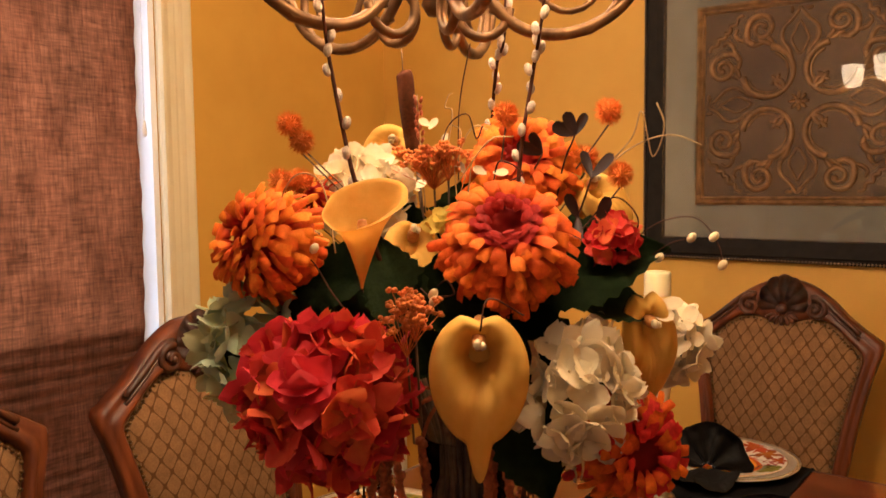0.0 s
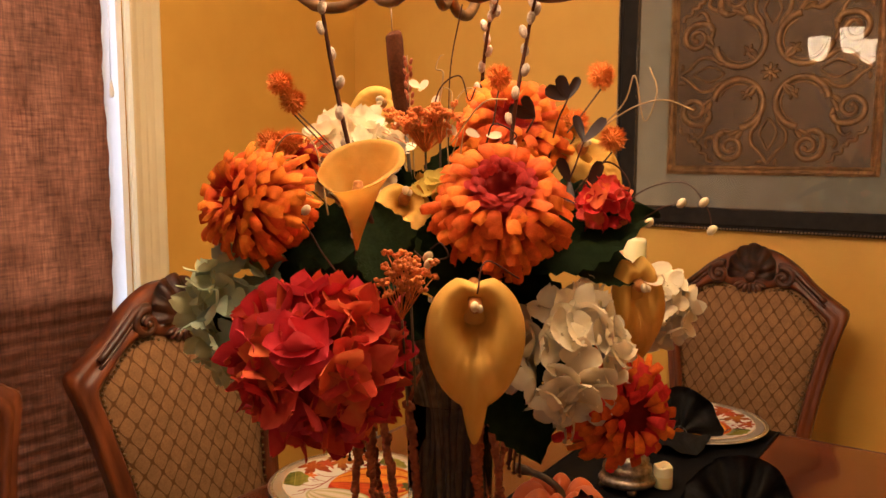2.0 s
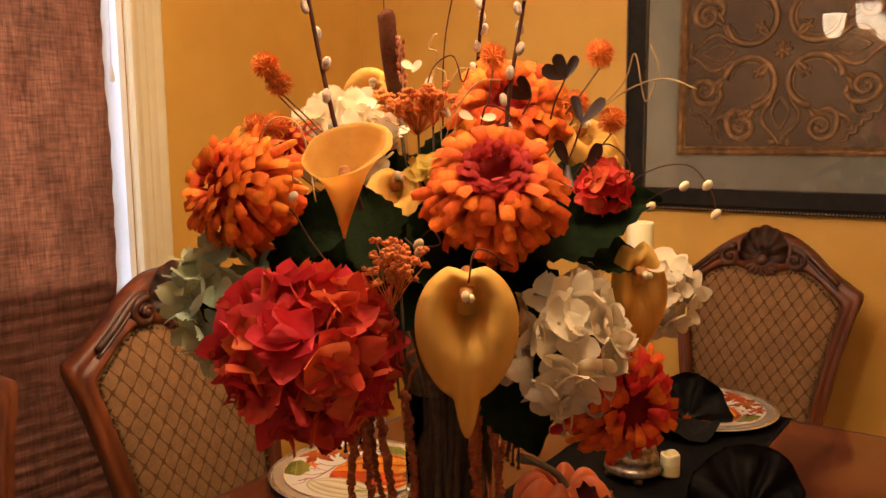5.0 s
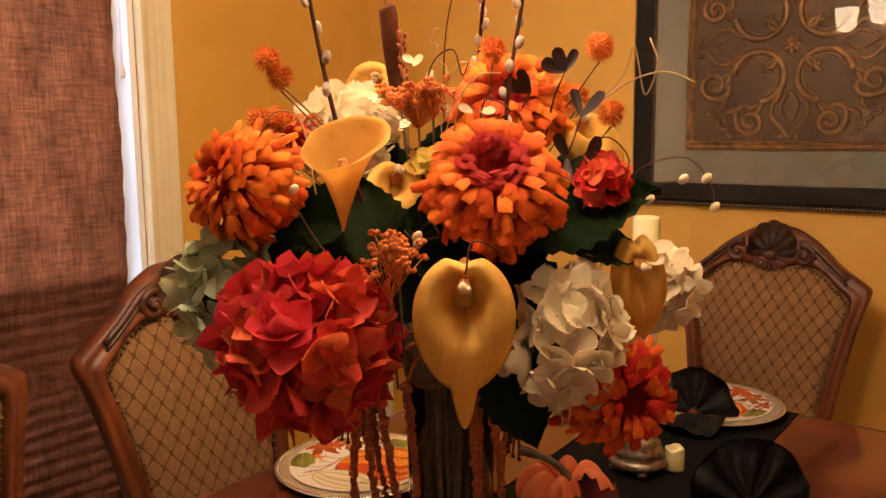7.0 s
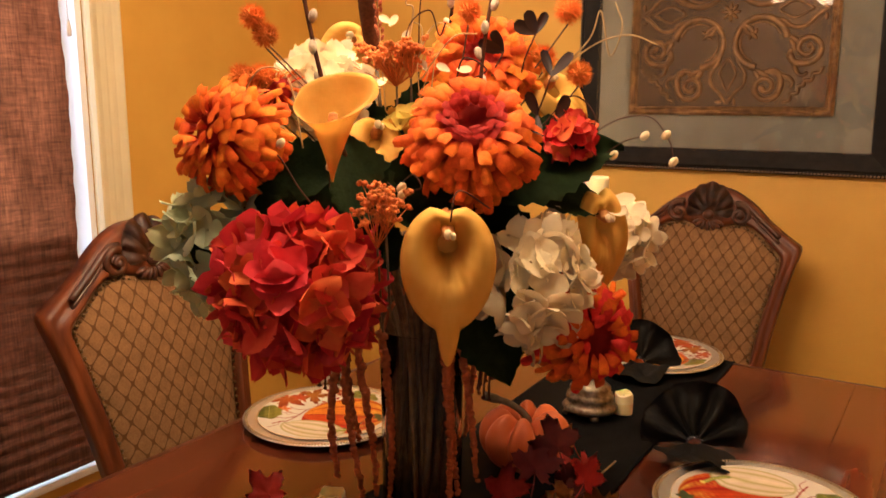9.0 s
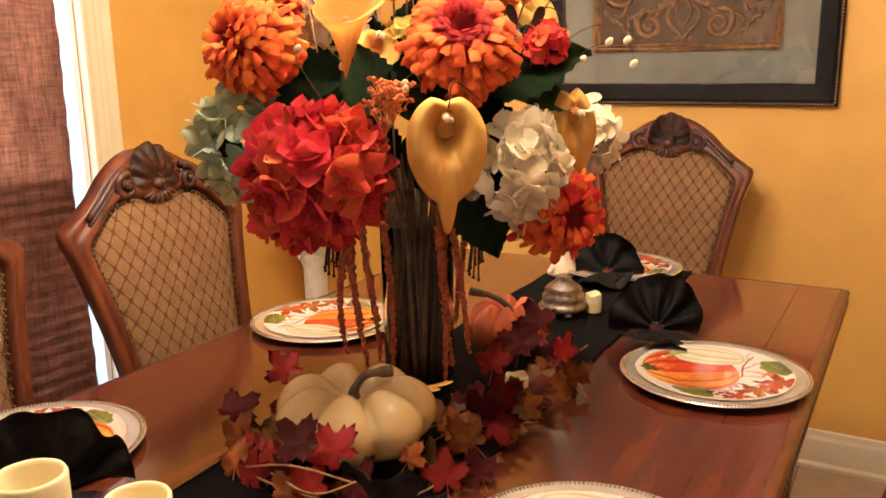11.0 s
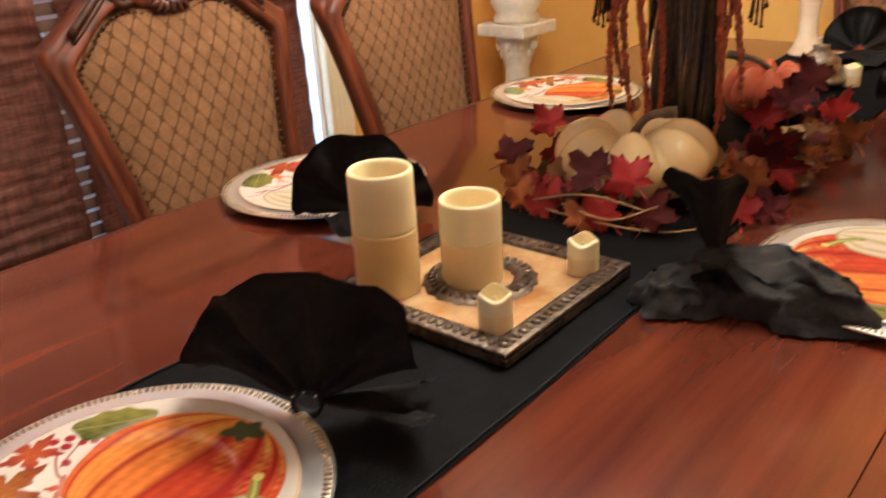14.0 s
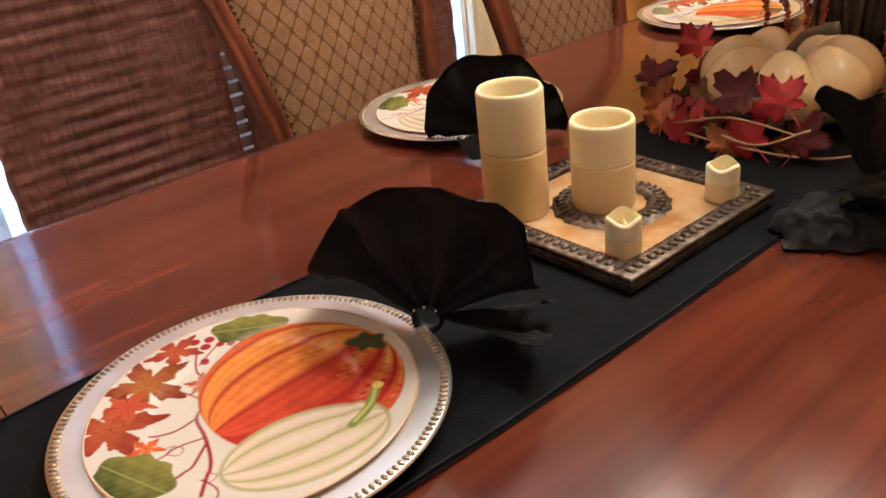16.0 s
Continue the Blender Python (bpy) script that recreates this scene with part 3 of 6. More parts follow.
CORAL = petal_mats("coral red", [((0.76, 0.120, 0.065), (0.64, 0.060, 0.045)), ((0.80, 0.200, 0.055), (0.72, 0.110, 0.040)), ((0.62, 0.045, 0.045), (0.48, 0.025, 0.035)), ((0.75, 0.085, 0.085), (0.62, 0.045, 0.055)), ((0.76, 0.140, 0.045), (0.62, 0.065, 0.030))], 0.25)
WHITEP = petal_mats("white", [((0.88, 0.78, 0.55), (0.82, 0.69, 0.46)), ((0.85, 0.74, 0.52), (0.76, 0.63, 0.42)), ((0.89, 0.81, 0.58), (0.83, 0.73, 0.50))])
GREENP = petal_mats("pale green", [((0.56, 0.62, 0.40), (0.46, 0.54, 0.34)), ((0.64, 0.65, 0.38), (0.52, 0.56, 0.32)), ((0.50, 0.58, 0.42), (0.40, 0.50, 0.35))])
YELLOWP = petal_mats("lime yellow", [((0.72, 0.58, 0.12), (0.62, 0.46, 0.07)), ((0.70, 0.40, 0.06), (0.6, 0.3, 0.04))])
ORANGE = petal_mats("orange", [((0.80, 0.215, 0.010), (0.70, 0.135, 0.008)), ((0.84, 0.290, 0.018), (0.76, 0.190, 0.010)), ((0.72, 0.140, 0.010), (0.58, 0.085, 0.008))], 0.14)
REDCORE = petal_mats("deep red", [((0.40, 0.024, 0.012), (0.26, 0.012, 0.009))])
REDP = petal_mats("red", [((0.70, 0.045, 0.03), (0.55, 0.025, 0.022))])
CALLA = mat("cream yellow calla cloth", (0.80, 0.505, 0.100), (0.72, 0.41, 0.060), rough=0.65, scale=42, stretch=(1, 0.22, 1), bump=0.22, bscale=60, translucent=0.2, patch=0.14, spec=0.25)
CALLA_THROAT = mat("brown orange spadix", (0.50, 0.22, 0.04), (0.36, 0.13, 0.02), rough=0.7, scale=200, bump=0.5)
FUZZ = mat("orange fuzz ball", (0.80, 0.285, 0.030), (0.66, 0.185, 0.018), rough=0.9, scale=120, translucent=0.3, vary=0.12)
YARROW = mat("rust orange yarrow", (0.72, 0.240, 0.030), (0.55, 0.135, 0.018), rough=0.85, scale=200, bump=0.5, bscale=500, vary=0.2)
CATTAIL = mat("brown cattail", (0.095, 0.030, 0.011), (0.06, 0.019, 0.008), spec=0.1, rough=0.95, scale=300, bump=0.4, bscale=900)
PLUM = mat("dark plum leaf", (0.030, 0.012, 0.010), (0.018, 0.008, 0.007), rough=0.4, scale=40, spec=0.4)
AMARANTH = mat("rust hanging amaranth", (0.46, 0.13, 0.045), (0.30, 0.075, 0.026), rough=0.9, scale=150, bump=0.5, bscale=300)
STRAW = mat("straw tendril", (0.50, 0.34, 0.13), (0.36, 0.22, 0.08), rough=0.6, scale=80)


def petal_mesh(name, material, ln, w, cup, curl, tip=0.3, base=0.25, nu=4, nv=8, ruffle=0.0):
    """A petal along +y with its face towards +z; cup bends its sides up, curl its end."""
    bm = bmesh.new()

    def fn(u, v):
        s, v = 2 * u - 1, v ** 0.7
        prof = (base + (1 - base) * math.sin(min(1, v / 0.62) * math.pi / 2)) * (1 if v < 0.62 else max(0.0, 1 - ((v - 0.62) / 0.38) ** 3.5) ** 0.5 * (1 - tip) + tip * (1 - (v - 0.62) / 0.38))
        x = s * w / 2 * max(prof, 0.02)
        a = curl * v
        y = ln * (math.sin(a) / curl if abs(curl) > 1e-3 else v)
        z = ln * ((1 - math.cos(a)) / curl if abs(curl) > 1e-3 else 0)
        return (x, y, z + cup * w * s * s * prof + ruffle * math.sin(s * 5 + v * 4) * v)

    grid_surface(bm, nu, nv, fn)
    return finish(bm, name, material)


def sphere_dirs(n, lo=-1.0):
    """n even directions with z above lo."""
    out = []
    for k in range(n):
        z = 1 - (k + 0.5) / n * (1 - lo)
        r, a = math.sqrt(max(0, 1 - z * z)), k * 2.399963
        out.append(Vector((r * math.cos(a), r * math.sin(a), z)))
    return out


def floret_mesh(material, r, rnd, point=0.0):
    bm = bmesh.new()
    for q in range(4):
        a = q * math.pi / 2 + rnd.uniform(-0.15, 0.15)
        lift, w, ln = rnd.uniform(0.15, 0.75), r * rnd.uniform(1.0, 1.2), r * rnd.uniform(0.9, 1.12)
        rot = Matrix.Rotation(a, 3, "Z")
        ph, ruf = rnd.uniform(0, 6), rnd.uniform(0.04, 0.10) * r

        def fn(u, v):
            s = 2 * u - 1
            prof = 0.22 + 0.78 * math.sin(min(1, v / 0.55) * math.pi / 2) if v < 0.55 else (0.7 - 0.6 * point) * math.sqrt(max(0, 1 - ((v - 0.55) / 0.47) ** 2)) + (0.3 + 0.6 * point) * (1 - (v - 0.55) / 0.47)
            x, y = s * w / 2 * prof, ln * v
            z = lift * ln * v * v + 0.10 * w * s * s * prof + ruf * math.sin(ph + 4 * s + 3 * v) * v
            return rot @ Vector((x, y, z))

        grid_surface(bm, 4, 5, fn)
    blob(bm, (0, 0, 0.05 * r), (0.09 * r, 0.09 * r, 0.09 * r))
    return finish(bm, "floret", material)


def hydrangea(name, label, parent, c, r, axis, mats, n, seed, lo=-0.55, size=0.36, squash=(1, 1, 1), point=0.0):
    rnd = random.Random(seed)
    meshes = [floret_mesh(m, r * size, rnd, point) for m in mats for _ in range(2)]
    base = part(name, tube(bmesh.new(), [(0, 0, -r * 0.9), (0, 0, -r * 0.3), (0, 0, 0.3 * r)], [0.004, r * 0.35, r * 0.45], 10), GREENDARK, parent, label, at=facing(c, axis))
    for d in sphere_dirs(n, lo):
        d = (d + Vector([rnd.gauss(0, 0.09) for _ in range(3)])).normalized()
        p = Vector((d.x * squash[0], d.y * squash[1], d.z * squash[2])) * r * rnd.uniform(0.72, 0.92)
        tilt = (d + Vector([rnd.gauss(0, 0.48) for _ in range(3)])).normalized()
        share("floret", rnd.choice(meshes), base, facing(p, tilt, rnd.uniform(0, 6.28), rnd.uniform(0.85, 1.12)))
    return base


def blush(m, deep):
    """Colours a petal's root deep, running out along its length."""
    t = m.node_tree
    N, L = t.nodes.new, t.links.new
    co, sep, rg, mx = N("ShaderNodeTexCoord"), N("ShaderNodeSeparateXYZ"), N("ShaderNodeMapRange"), N("ShaderNodeMix")
    mx.data_type = "RGBA"
    L(co.outputs["Object"], sep.inputs[0])
    L(sep.outputs[1], rg.inputs[0])
    rg.inputs[1].default_value, rg.inputs[2].default_value = 0.15, 0.62
    old = t.nodes["Principled BSDF"].inputs["Base Color"].links[0].from_socket
    outs = [l.to_socket for l in old.links]
    L(rg.outputs[0], mx.inputs[0])
    mx.inputs[6].default_value = (*deep, 1)
    for o in outs:
        L(mx.outputs[2], o)
    L(old, mx.inputs[7])


for m in ORANGE:
    blush(m, (0.46, 0.035, 0.008))


def chrysanthemum(name, label, parent, c, r, axis, seed, n=150, mats=ORANGE, core=True, squash=1.0, spread=128):
    """Spoon petals in a spiral: curled in at the heart, laid back at the rim."""
    rnd = random.Random(seed)
    kinds = []
    for m in mats:
        kinds.append(([petal_mesh("petal", m, 1.0, 0.24, 0.55, 1.5, tip=0.0), petal_mesh("petal", m, 1.0, 0.26, 0.55, 1.9, tip=0.0)],
                      [petal_mesh("petal", m, 1.0, 0.25, 0.55, 1.7, tip=0.0), petal_mesh("petal", m, 1.0, 0.24, 0.55, 1.0, tip=0.05)]))
    heart = [petal_mesh("petal", m, 1.0, 0.26, 0.3, 1.3) for m in REDCORE]
    base = part(name, turned([(0, -0.50 * r), (0.30 * r, -0.45 * r), (0.54 * r, -0.1 * r), (0.50 * r, 0.20 * r), (0.32 * r, 0.34 * r), (0.18 * r, 0.16 * r), (0, 0.10 * r)], 12), REDCORE[0], parent, label, at=facing(c, axis))
    for k in range(n):
        f = (k + 0.5) / n
        th = radians(22 + (spread - 22) * f ** 0.85)
        a = k * 2.399963 + rnd.uniform(-0.12, 0.12)
        d = Vector((math.sin(th) * math.cos(a), math.sin(th) * math.sin(a), math.cos(th)))
        inner = f < 0.45
        ln = r * (0.46 + 0.42 * min(1, f * 1.5)) * rnd.uniform(0.78, 1.18)
        # y of the petal along d, its face turned to the heart
        y = (d + Vector((0, 0, 0.75 * max(0, 1 - 1.25 * f)))).normalized()
        x = Vector((0, 0, 1)).cross(y).normalized()
        z = x.cross(y)
        jig = Matrix.Rotation(rnd.gauss(0, 0.26), 3, "Y") @ Matrix.Rotation(rnd.gauss(0, 0.20), 3, "X")
        m3 = Matrix((x, y, z)).transposed() @ jig
        p = d * r * 0.50
        m = Matrix.Translation(p) @ m3.to_4x4() @ Matrix.Diagonal((r * 0.80 * rnd.uniform(0.85, 1.15), ln * 0.76, ln * 0.76, 1))
        if core and f < 0.15:
            me = rnd.choice(heart)
            m = m @ Matrix.Diagonal((0.8, 0.55, 0.55, 1))
        else:
            me = rnd.choice(rnd.choice(kinds)[0 if inner else 1])
        share("petal", me, base, m)
    return base


def frame_of(p, face, tip):
    """A pose at p with +z along face and -y towards tip."""
    z = Vector(face).normalized()
    y = -(Vector(tip) - z * Vector(tip).dot(z)).normalized()
    return Matrix.Translation(p) @ Matrix((y.cross(z), y, z)).transposed().to_4x4()


def calla(parent, label, p, face, tip, w, h, depth, roll=0.35, bend=0.5, hang=0.6, lip=0.0, side=0.0):
    """A heart-shaped spathe drawn out to a tail: a narrow throat, an apron that bends over, a raised back lip."""
    bm = bmesh.new()

    def fn(u, v):
        a = u * 2 * math.pi
        co = math.cos(a)
        ex = w / 2 * math.sin(a) * (1 + 0.12 * co)
        ey = h * (-0.20 + 0.42 * co) - 0.060 * h * max(0, 1 - abs(math.sin(a)) * 3.0) * (1 if co > 0 else 0)
        ey -= 0.24 * h * max(0, -co - 0.955) / 0.045 * v ** 5
        r = v ** 0.8
        x, y = ex * r, ey * r
        z = -depth * (1 - v) ** 3.8 - roll * w * 0.30 * v ** 3
        # creases that run from the throat down the apron
        z += 0.013 * w * math.sin(17 * a) * v * (0.35 + 0.65 * max(0, -co)) * (1 - 0.5 * v)
        z += side * abs(x / w) ** 2 * w + (lip * y * y / h if y > 0 else 0)
        if y < 0:
            s, rad = -y, bend * h
            ang = min(s / rad, hang)
            y = -(rad * math.sin(ang) + (s - rad * ang) * math.cos(ang))
            z -= rad * (1 - math.cos(ang)) + (s - rad * ang) * math.sin(ang)
        return (x, y, z)

    grid_surface(bm, 128, 16, fn, close_u=True)
    bmesh.ops.remove_doubles(bm, verts=bm.verts, dist=1e-6)
    thicken(bm, 0.0018)
    fl = part("calla_lily", bm, CALLA, parent, label, at=frame_of(p, face, tip))
    part("spadix", turned([(0, -depth), (0.007, -depth), (0.008, -depth * 0.4), (0.007, -0.004), (0, 0.004)], 10), CALLA_THROAT, fl, "orange brown spadix", at=pose(0, 0, 0, 25, 0, 0))
    bm = bmesh.new()
    blob(bm, (-0.001, 0.002, 0.005), (0.0045, 0.0060, 0.0055), None, 2)
    blob(bm, (0.0045, 0.000, 0.004), (0.0035, 0.0045, 0.0045), None, 2)
    part("spadix_tip", bm, CREAMBUD, fl)
    prof = smooth_line([(0, 0, -depth * 0.55), (0, 0.003, -depth * 1.4), (0, 0.01, -depth * 2.6), (0, 0.015, -depth * 4)], 4)
    part("stem", tube(bmesh.new(), prof, [0.015 - 0.011 * k / len(prof) for k in range(len(prof))], 10), CALLA, fl)
    return fl


def trumpet_calla(parent, label, p, axis, w, h):
    """A rolled spathe that rises from its drooping point to a flared, lopsided rim."""
    bm = bmesh.new()

    def fn(u, v):
        a = 2 * math.pi * u
        grow = 0.03 + 0.62 * min(1, v / 0.8) ** 1.25 + 0.35 * max(0, v - 0.62) ** 1.5 / 0.234
        # one side of the rim stands up and rolls out, the front dips
        high = 1 + 0.24 * math.cos(a - 0.2) + 0.10 * math.sin(a) * v
        r = w / 2 * grow * (1 + 0.10 * math.cos(a - 0.3) * v + 0.02 * math.sin(7 * a) * v)
        z = h * (v - 0.16 * max(0, v - 0.86) ** 2 / 0.0196 * (0.5 + 0.5 * math.cos(a - 0.2))) * (1 + (high - 1) * v * v)
        return (r * math.cos(a), r * math.sin(a) * 0.86, z)

    grid_surface(bm, 72, 26, fn, close_u=True)
    thicken(bm, 0.0018)
    fl = part("calla_lily", bm, CALLA, parent, label, at=facing(p, axis, radians(12)))
    part("spadix", turned([(0, h * 0.30), (0.006, h * 0.32), (0.007, h * 0.60), (0.005, h * 0.74), (0, h * 0.76)], 10), CALLA_THROAT, fl, "orange brown spadix")
    return fl


def serrated_leaf(ln, w, teeth=9, bend=0.25, material=GREENDARK, name="leaf"):
    bm = bmesh.new()
    n = teeth * 2

    def fn(u, v):
        s = 2 * u - 1
        k = v * n
        prof = math.sin(math.pi * min(1, v ** 0.72)) * (1 + 0.10 * (1 if int(k) % 2 == 0 else -0.3)) * (1 - 0.15 * v)
        vein = 0.03 * ln * abs(math.sin(k * 1.4 + abs(s) * 3)) * 0.25
        return (s * w / 2 * max(prof, 0.01), ln * v + 0.05 * ln * abs(s) * prof, -bend * ln * v * v + 0.12 * w * abs(s) + vein)

    grid_surface(bm, 6, n, fn)
    thicken(bm, 0.0008)
    return finish(bm, name, material)


def maple_mesh(material, r, rnd):
    """A five-lobed leaf, cupped and creased."""
    lobes = [(-2.25, 0.55), (-1.15, 0.86), (0, 1.0), (1.15, 0.86), (2.25, 0.55)]
    pts = []
    for i, (a, s) in enumerate(lobes):
        for da, f in ((-0.42, 0.64), (-0.31, 0.82), (-0.17, 0.80), (0, 1.0), (0.17, 0.80), (0.31, 0.82), (0.42, 0.64)):
            pts.append((a + da, s * f * rnd.uniform(0.92, 1.06)))
        if i < 4:
            pts.append((a + 0.56, 0.50))
    pts += [(2.75, 0.25), (math.pi, 0.12), (-2.75, 0.25)]
    bm = bmesh.new()
    bend, fold = rnd.uniform(-0.35, 0.5), rnd.uniform(0.05, 0.35)

    def place(a, q):
        x, y = r * q * math.sin(a), r * q * math.cos(a)
        return (x, y, bend * (x * x + y * y) / r - fold * abs(x) * 0.5 + 0.05 * r * math.sin(5 * a) * q)

    rings = [[bm.verts.new(place(a, q * f)) for a, q in pts] for f in (0.33, 0.67, 1.0)]
    mid = bm.verts.new((0, 0, 0))
    n = len(pts)
    for k in range(n):
        bm.faces.new((mid, rings[0][k], rings[0][(k + 1) % n]))
        for a, b in zip(rings, rings[1:]):
            bm.faces.new((a[k], b[k], b[(k + 1) % n], a[(k + 1) % n]))
    thicken(bm, 0.0007)
    tube(bm, smooth_line([(0, 0, 0), (0.02 * r, -0.4 * r, 0.03 * r), (0, -0.75 * r, 0.12 * r)], 3), 0.0011, 5)
    return finish(bm, "leaf", material)


# ---------------------------------------------------------------- the arrangement
AX = Vector((-0.328, 0.862, TZ + 0.004))
arr = thing("flower_arrangement", "tall autumn silk flower arrangement in a clear glass vase", "flower arrangement")
rnd = random.Random(7)
vglass = glass("vase glass", (0.96, 0.97, 0.96), ior=1.12)
vase = part("vase", turned([(0, 0), (0.058, 0), (0.062, 0.003), (0.0625, 0.14), (0.064, 0.29), (0.0605, 0.29), (0.059, 0.14), (0.058, 0.014), (0, 0.013)], 40), vglass, arr, "clear cylindrical glass vase", at=Matrix.Translation(AX))
vase.visible_shadow = False
for k in range(72):
    a, r = rnd.uniform(0, 6.28), 0.054 * rnd.random() ** 0.4
    a2 = a + rnd.uniform(-0.5, 0.5)
    b = AX + Vector((r * math.cos(a), r * math.sin(a), 0.016))
    t = AX + Vector((0.052 * math.cos(a2), 0.052 * math.sin(a2), 0.28))
    t2 = AX + Vector((0.11 * math.cos(a2), 0.11 * math.sin(a2), 0.42))
    part("stem", tube(bmesh.new(), smooth_line([b, (b + t) / 2, t, t2], 3), rnd.uniform(0.003, 0.0065), 6), STEM, arr)

CAMW = Vector((0.36, -0.1, 1.41))     # where the arrangement is turned to: the open side of the table
OUTW = lambda p: (Vector(p) - Vector((AX.x, AX.y, 1.20))).normalized()
TOW = lambda p: (CAMW - Vector(p)).normalized()

hydrangea("red_hydrangea", "coral red silk hydrangea head", arr, (-0.281, 0.540, 1.183), 0.094, TOW((-0.272, 0.545, 1.183)), CORAL, 118, 1, lo=-0.6, size=0.325, squash=(1, 0.95, 1), point=0.55)
hydrangea("white_hydrangea", "off-white silk hydrangea head", arr, (-0.086, 0.755, 1.172), 0.074, TOW((-0.08, 0.75, 1.1)), WHITEP, 62, 2, lo=-0.6, size=0.36, squash=(0.88, 1.12, 1))
hydrangea("white_hydrangea", "off-white silk hydrangea head", arr, (-0.387, 0.722, 1.398), 0.069, (TOW((-0.385, 0.725, 1.4)) + Vector((0, 0, 0.9))).normalized(), WHITEP, 52, 3, size=0.32)
hydrangea("white_hydrangea", "off-white silk hydrangea head", arr, (-0.068, 0.985, 1.195), 0.052, OUTW((-0.04, 1.0, 1.2)), WHITEP, 34, 4, size=0.42)
hydrangea("green_hydrangea", "pale green silk hydrangea head", arr, (-0.437, 0.565, 1.215), 0.068, (OUTW((-0.44, 0.56, 1.2)) + TOW((-0.44, 0.56, 1.2))).normalized(), GREENP, 48, 5, size=0.38, squash=(0.9, 1.2, 1))
hydrangea("yellow_filler", "yellow orange filler blossoms", arr, (-0.415, 0.745, 1.405), 0.045, OUTW((-0.43, 0.73, 1.45)), YELLOWP, 22, 6, size=0.45)
hydrangea("yellow_filler", "lime yellow filler blossoms", arr, (-0.262, 0.735, 1.352), 0.035, TOW((-0.26, 0.7, 1.35)), YELLOWP, 16, 7, size=0.5)
hydrangea("coral_filler", "dull coral filler blossoms", arr, (-0.400, 0.640, 1.120), 0.07, OUTW((-0.40, 0.64, 1.0)), CORAL, 34, 8, size=0.40)

chrysanthemum("chrysanthemum", "large orange silk chrysanthemum with a red heart", arr, (-0.150, 0.705, 1.352), 0.080, (TOW((-0.15, 0.7, 1.36)) + Vector((0, 0, 0.85))).normalized(), 11, n=290, mats=[ORANGE[0], ORANGE[2]])
chrysanthemum("chrysanthemum", "orange silk chrysanthemum", arr, (-0.214, 0.835, 1.440), 0.078, (Vector((0, 0, 0.6)) + TOW((-0.22, 0.84, 1.4))).normalized(), 12, n=210, core=False)
chrysanthemum("chrysanthemum", "orange silk chrysanthemum turned to the window", arr, (-0.410, 0.560, 1.352), 0.074, (OUTW((-0.40, 0.56, 1.35)) + 0.5 * TOW((-0.4, 0.56, 1.35)) + Vector((-0.5, -0.3, 0.1))).normalized(), 13, n=260, core=False, spread=140)
chrysanthemum("chrysanthemum", "drooping orange silk chrysanthemum", arr, (-0.034, 0.792, 1.105), 0.072, (TOW((-0.03, 0.79, 1.1)) + Vector((0.5, 0.3, -0.3))).normalized(), 14, n=210, mats=[ORANGE[2], REDP[0], ORANGE[0]], core=False, spread=150)
chrysanthemum("chrysanthemum", "small orange silk chrysanthemum", arr, (-0.398, 0.640, 1.405), 0.036, Vector((-0.5, -0.4, 0.8)), 15, n=50, core=False)
hydrangea("red_bloom", "red silk bloom", arr, (-0.080, 0.835, 1.348), 0.030, TOW((-0.1, 0.85, 1.33)), REDP + CORAL[:2], 34, 16, size=0.5, point=0.3)

F = TOW((-0.1, 0.58, 1.24))
calla(arr, "cream yellow calla lily facing outward", (-0.108, 0.585, 1.252), F + Vector((0, 0, 0.05)), Vector((0, 0, -1)), 0.104, 0.172, 0.080, roll=0.45, bend=0.9, hang=0.35)
trumpet_calla(arr, "cream yellow calla lily opening upward", (-0.242, 0.556, 1.306), Vector((0.05, 0.03, 1.0)) + 0.24 * F, 0.092, 0.104)
calla(arr, "cream yellow calla lily behind the first", (-0.278, 0.690, 1.360), Vector((0.4, -0.3, 0.6)), Vector((0.2, -0.5, -0.9)), 0.07, 0.13, 0.04, roll=0.3)
calla(arr, "pale orange calla lily at the back", (-0.408, 0.800, 1.482), Vector((0.35, -0.75, 0.35)), Vector((-0.7, -0.4, -0.25)), 0.06, 0.10, 0.03, roll=0.2)
calla(arr, "yellow calla lily drooping outward", (-0.128, 0.880, 1.420), Vector((0.45, -0.55, 0.65)), Vector((0.8, 0.1, -0.75)), 0.075, 0.125, 0.03, roll=0.8)
calla(arr, "ochre yellow calla lily seen from its side", (-0.030, 0.845, 1.245), Vector((0.75, -0.65, 0.1)), Vector((0.1, 0.1, -1)), 0.075, 0.20, 0.035, roll=0.8)

LEAFM = [serrated_leaf(0.15, 0.105), serrated_leaf(0.12, 0.08, 8, 0.4), serrated_leaf(0.13, 0.10, 9, 0.05)]
LEAVES = [  # root, direction, facing, kind, size
    ((-0.185, 0.775, 1.290), (0.75, 0.25, 0.35), (0.2, -0.8, 0.5), 0, 1.30), ((-0.12, 0.80, 1.27), (0.75, 0.45, 0.15), (0.3, -0.5, 0.8), 1, 1.0),
    ((-0.15, 0.72, 1.15), (0.35, 0.1, -0.9), (0.5, -0.8, 0.1), 2, 0.9), ((-0.30, 0.64, 1.30), (-0.5, -0.25, 0.1), (0.3, -0.7, 0.5), 0, 0.9),
    ((-0.33, 0.60, 1.27), (-0.8, -0.3, -0.2), (0.2, -0.7, 0.7), 1, 0.9), ((-0.20, 0.66, 1.24), (0.1, -0.2, 0.9), (0.4, -0.9, 0.1), 2, 0.9),
]
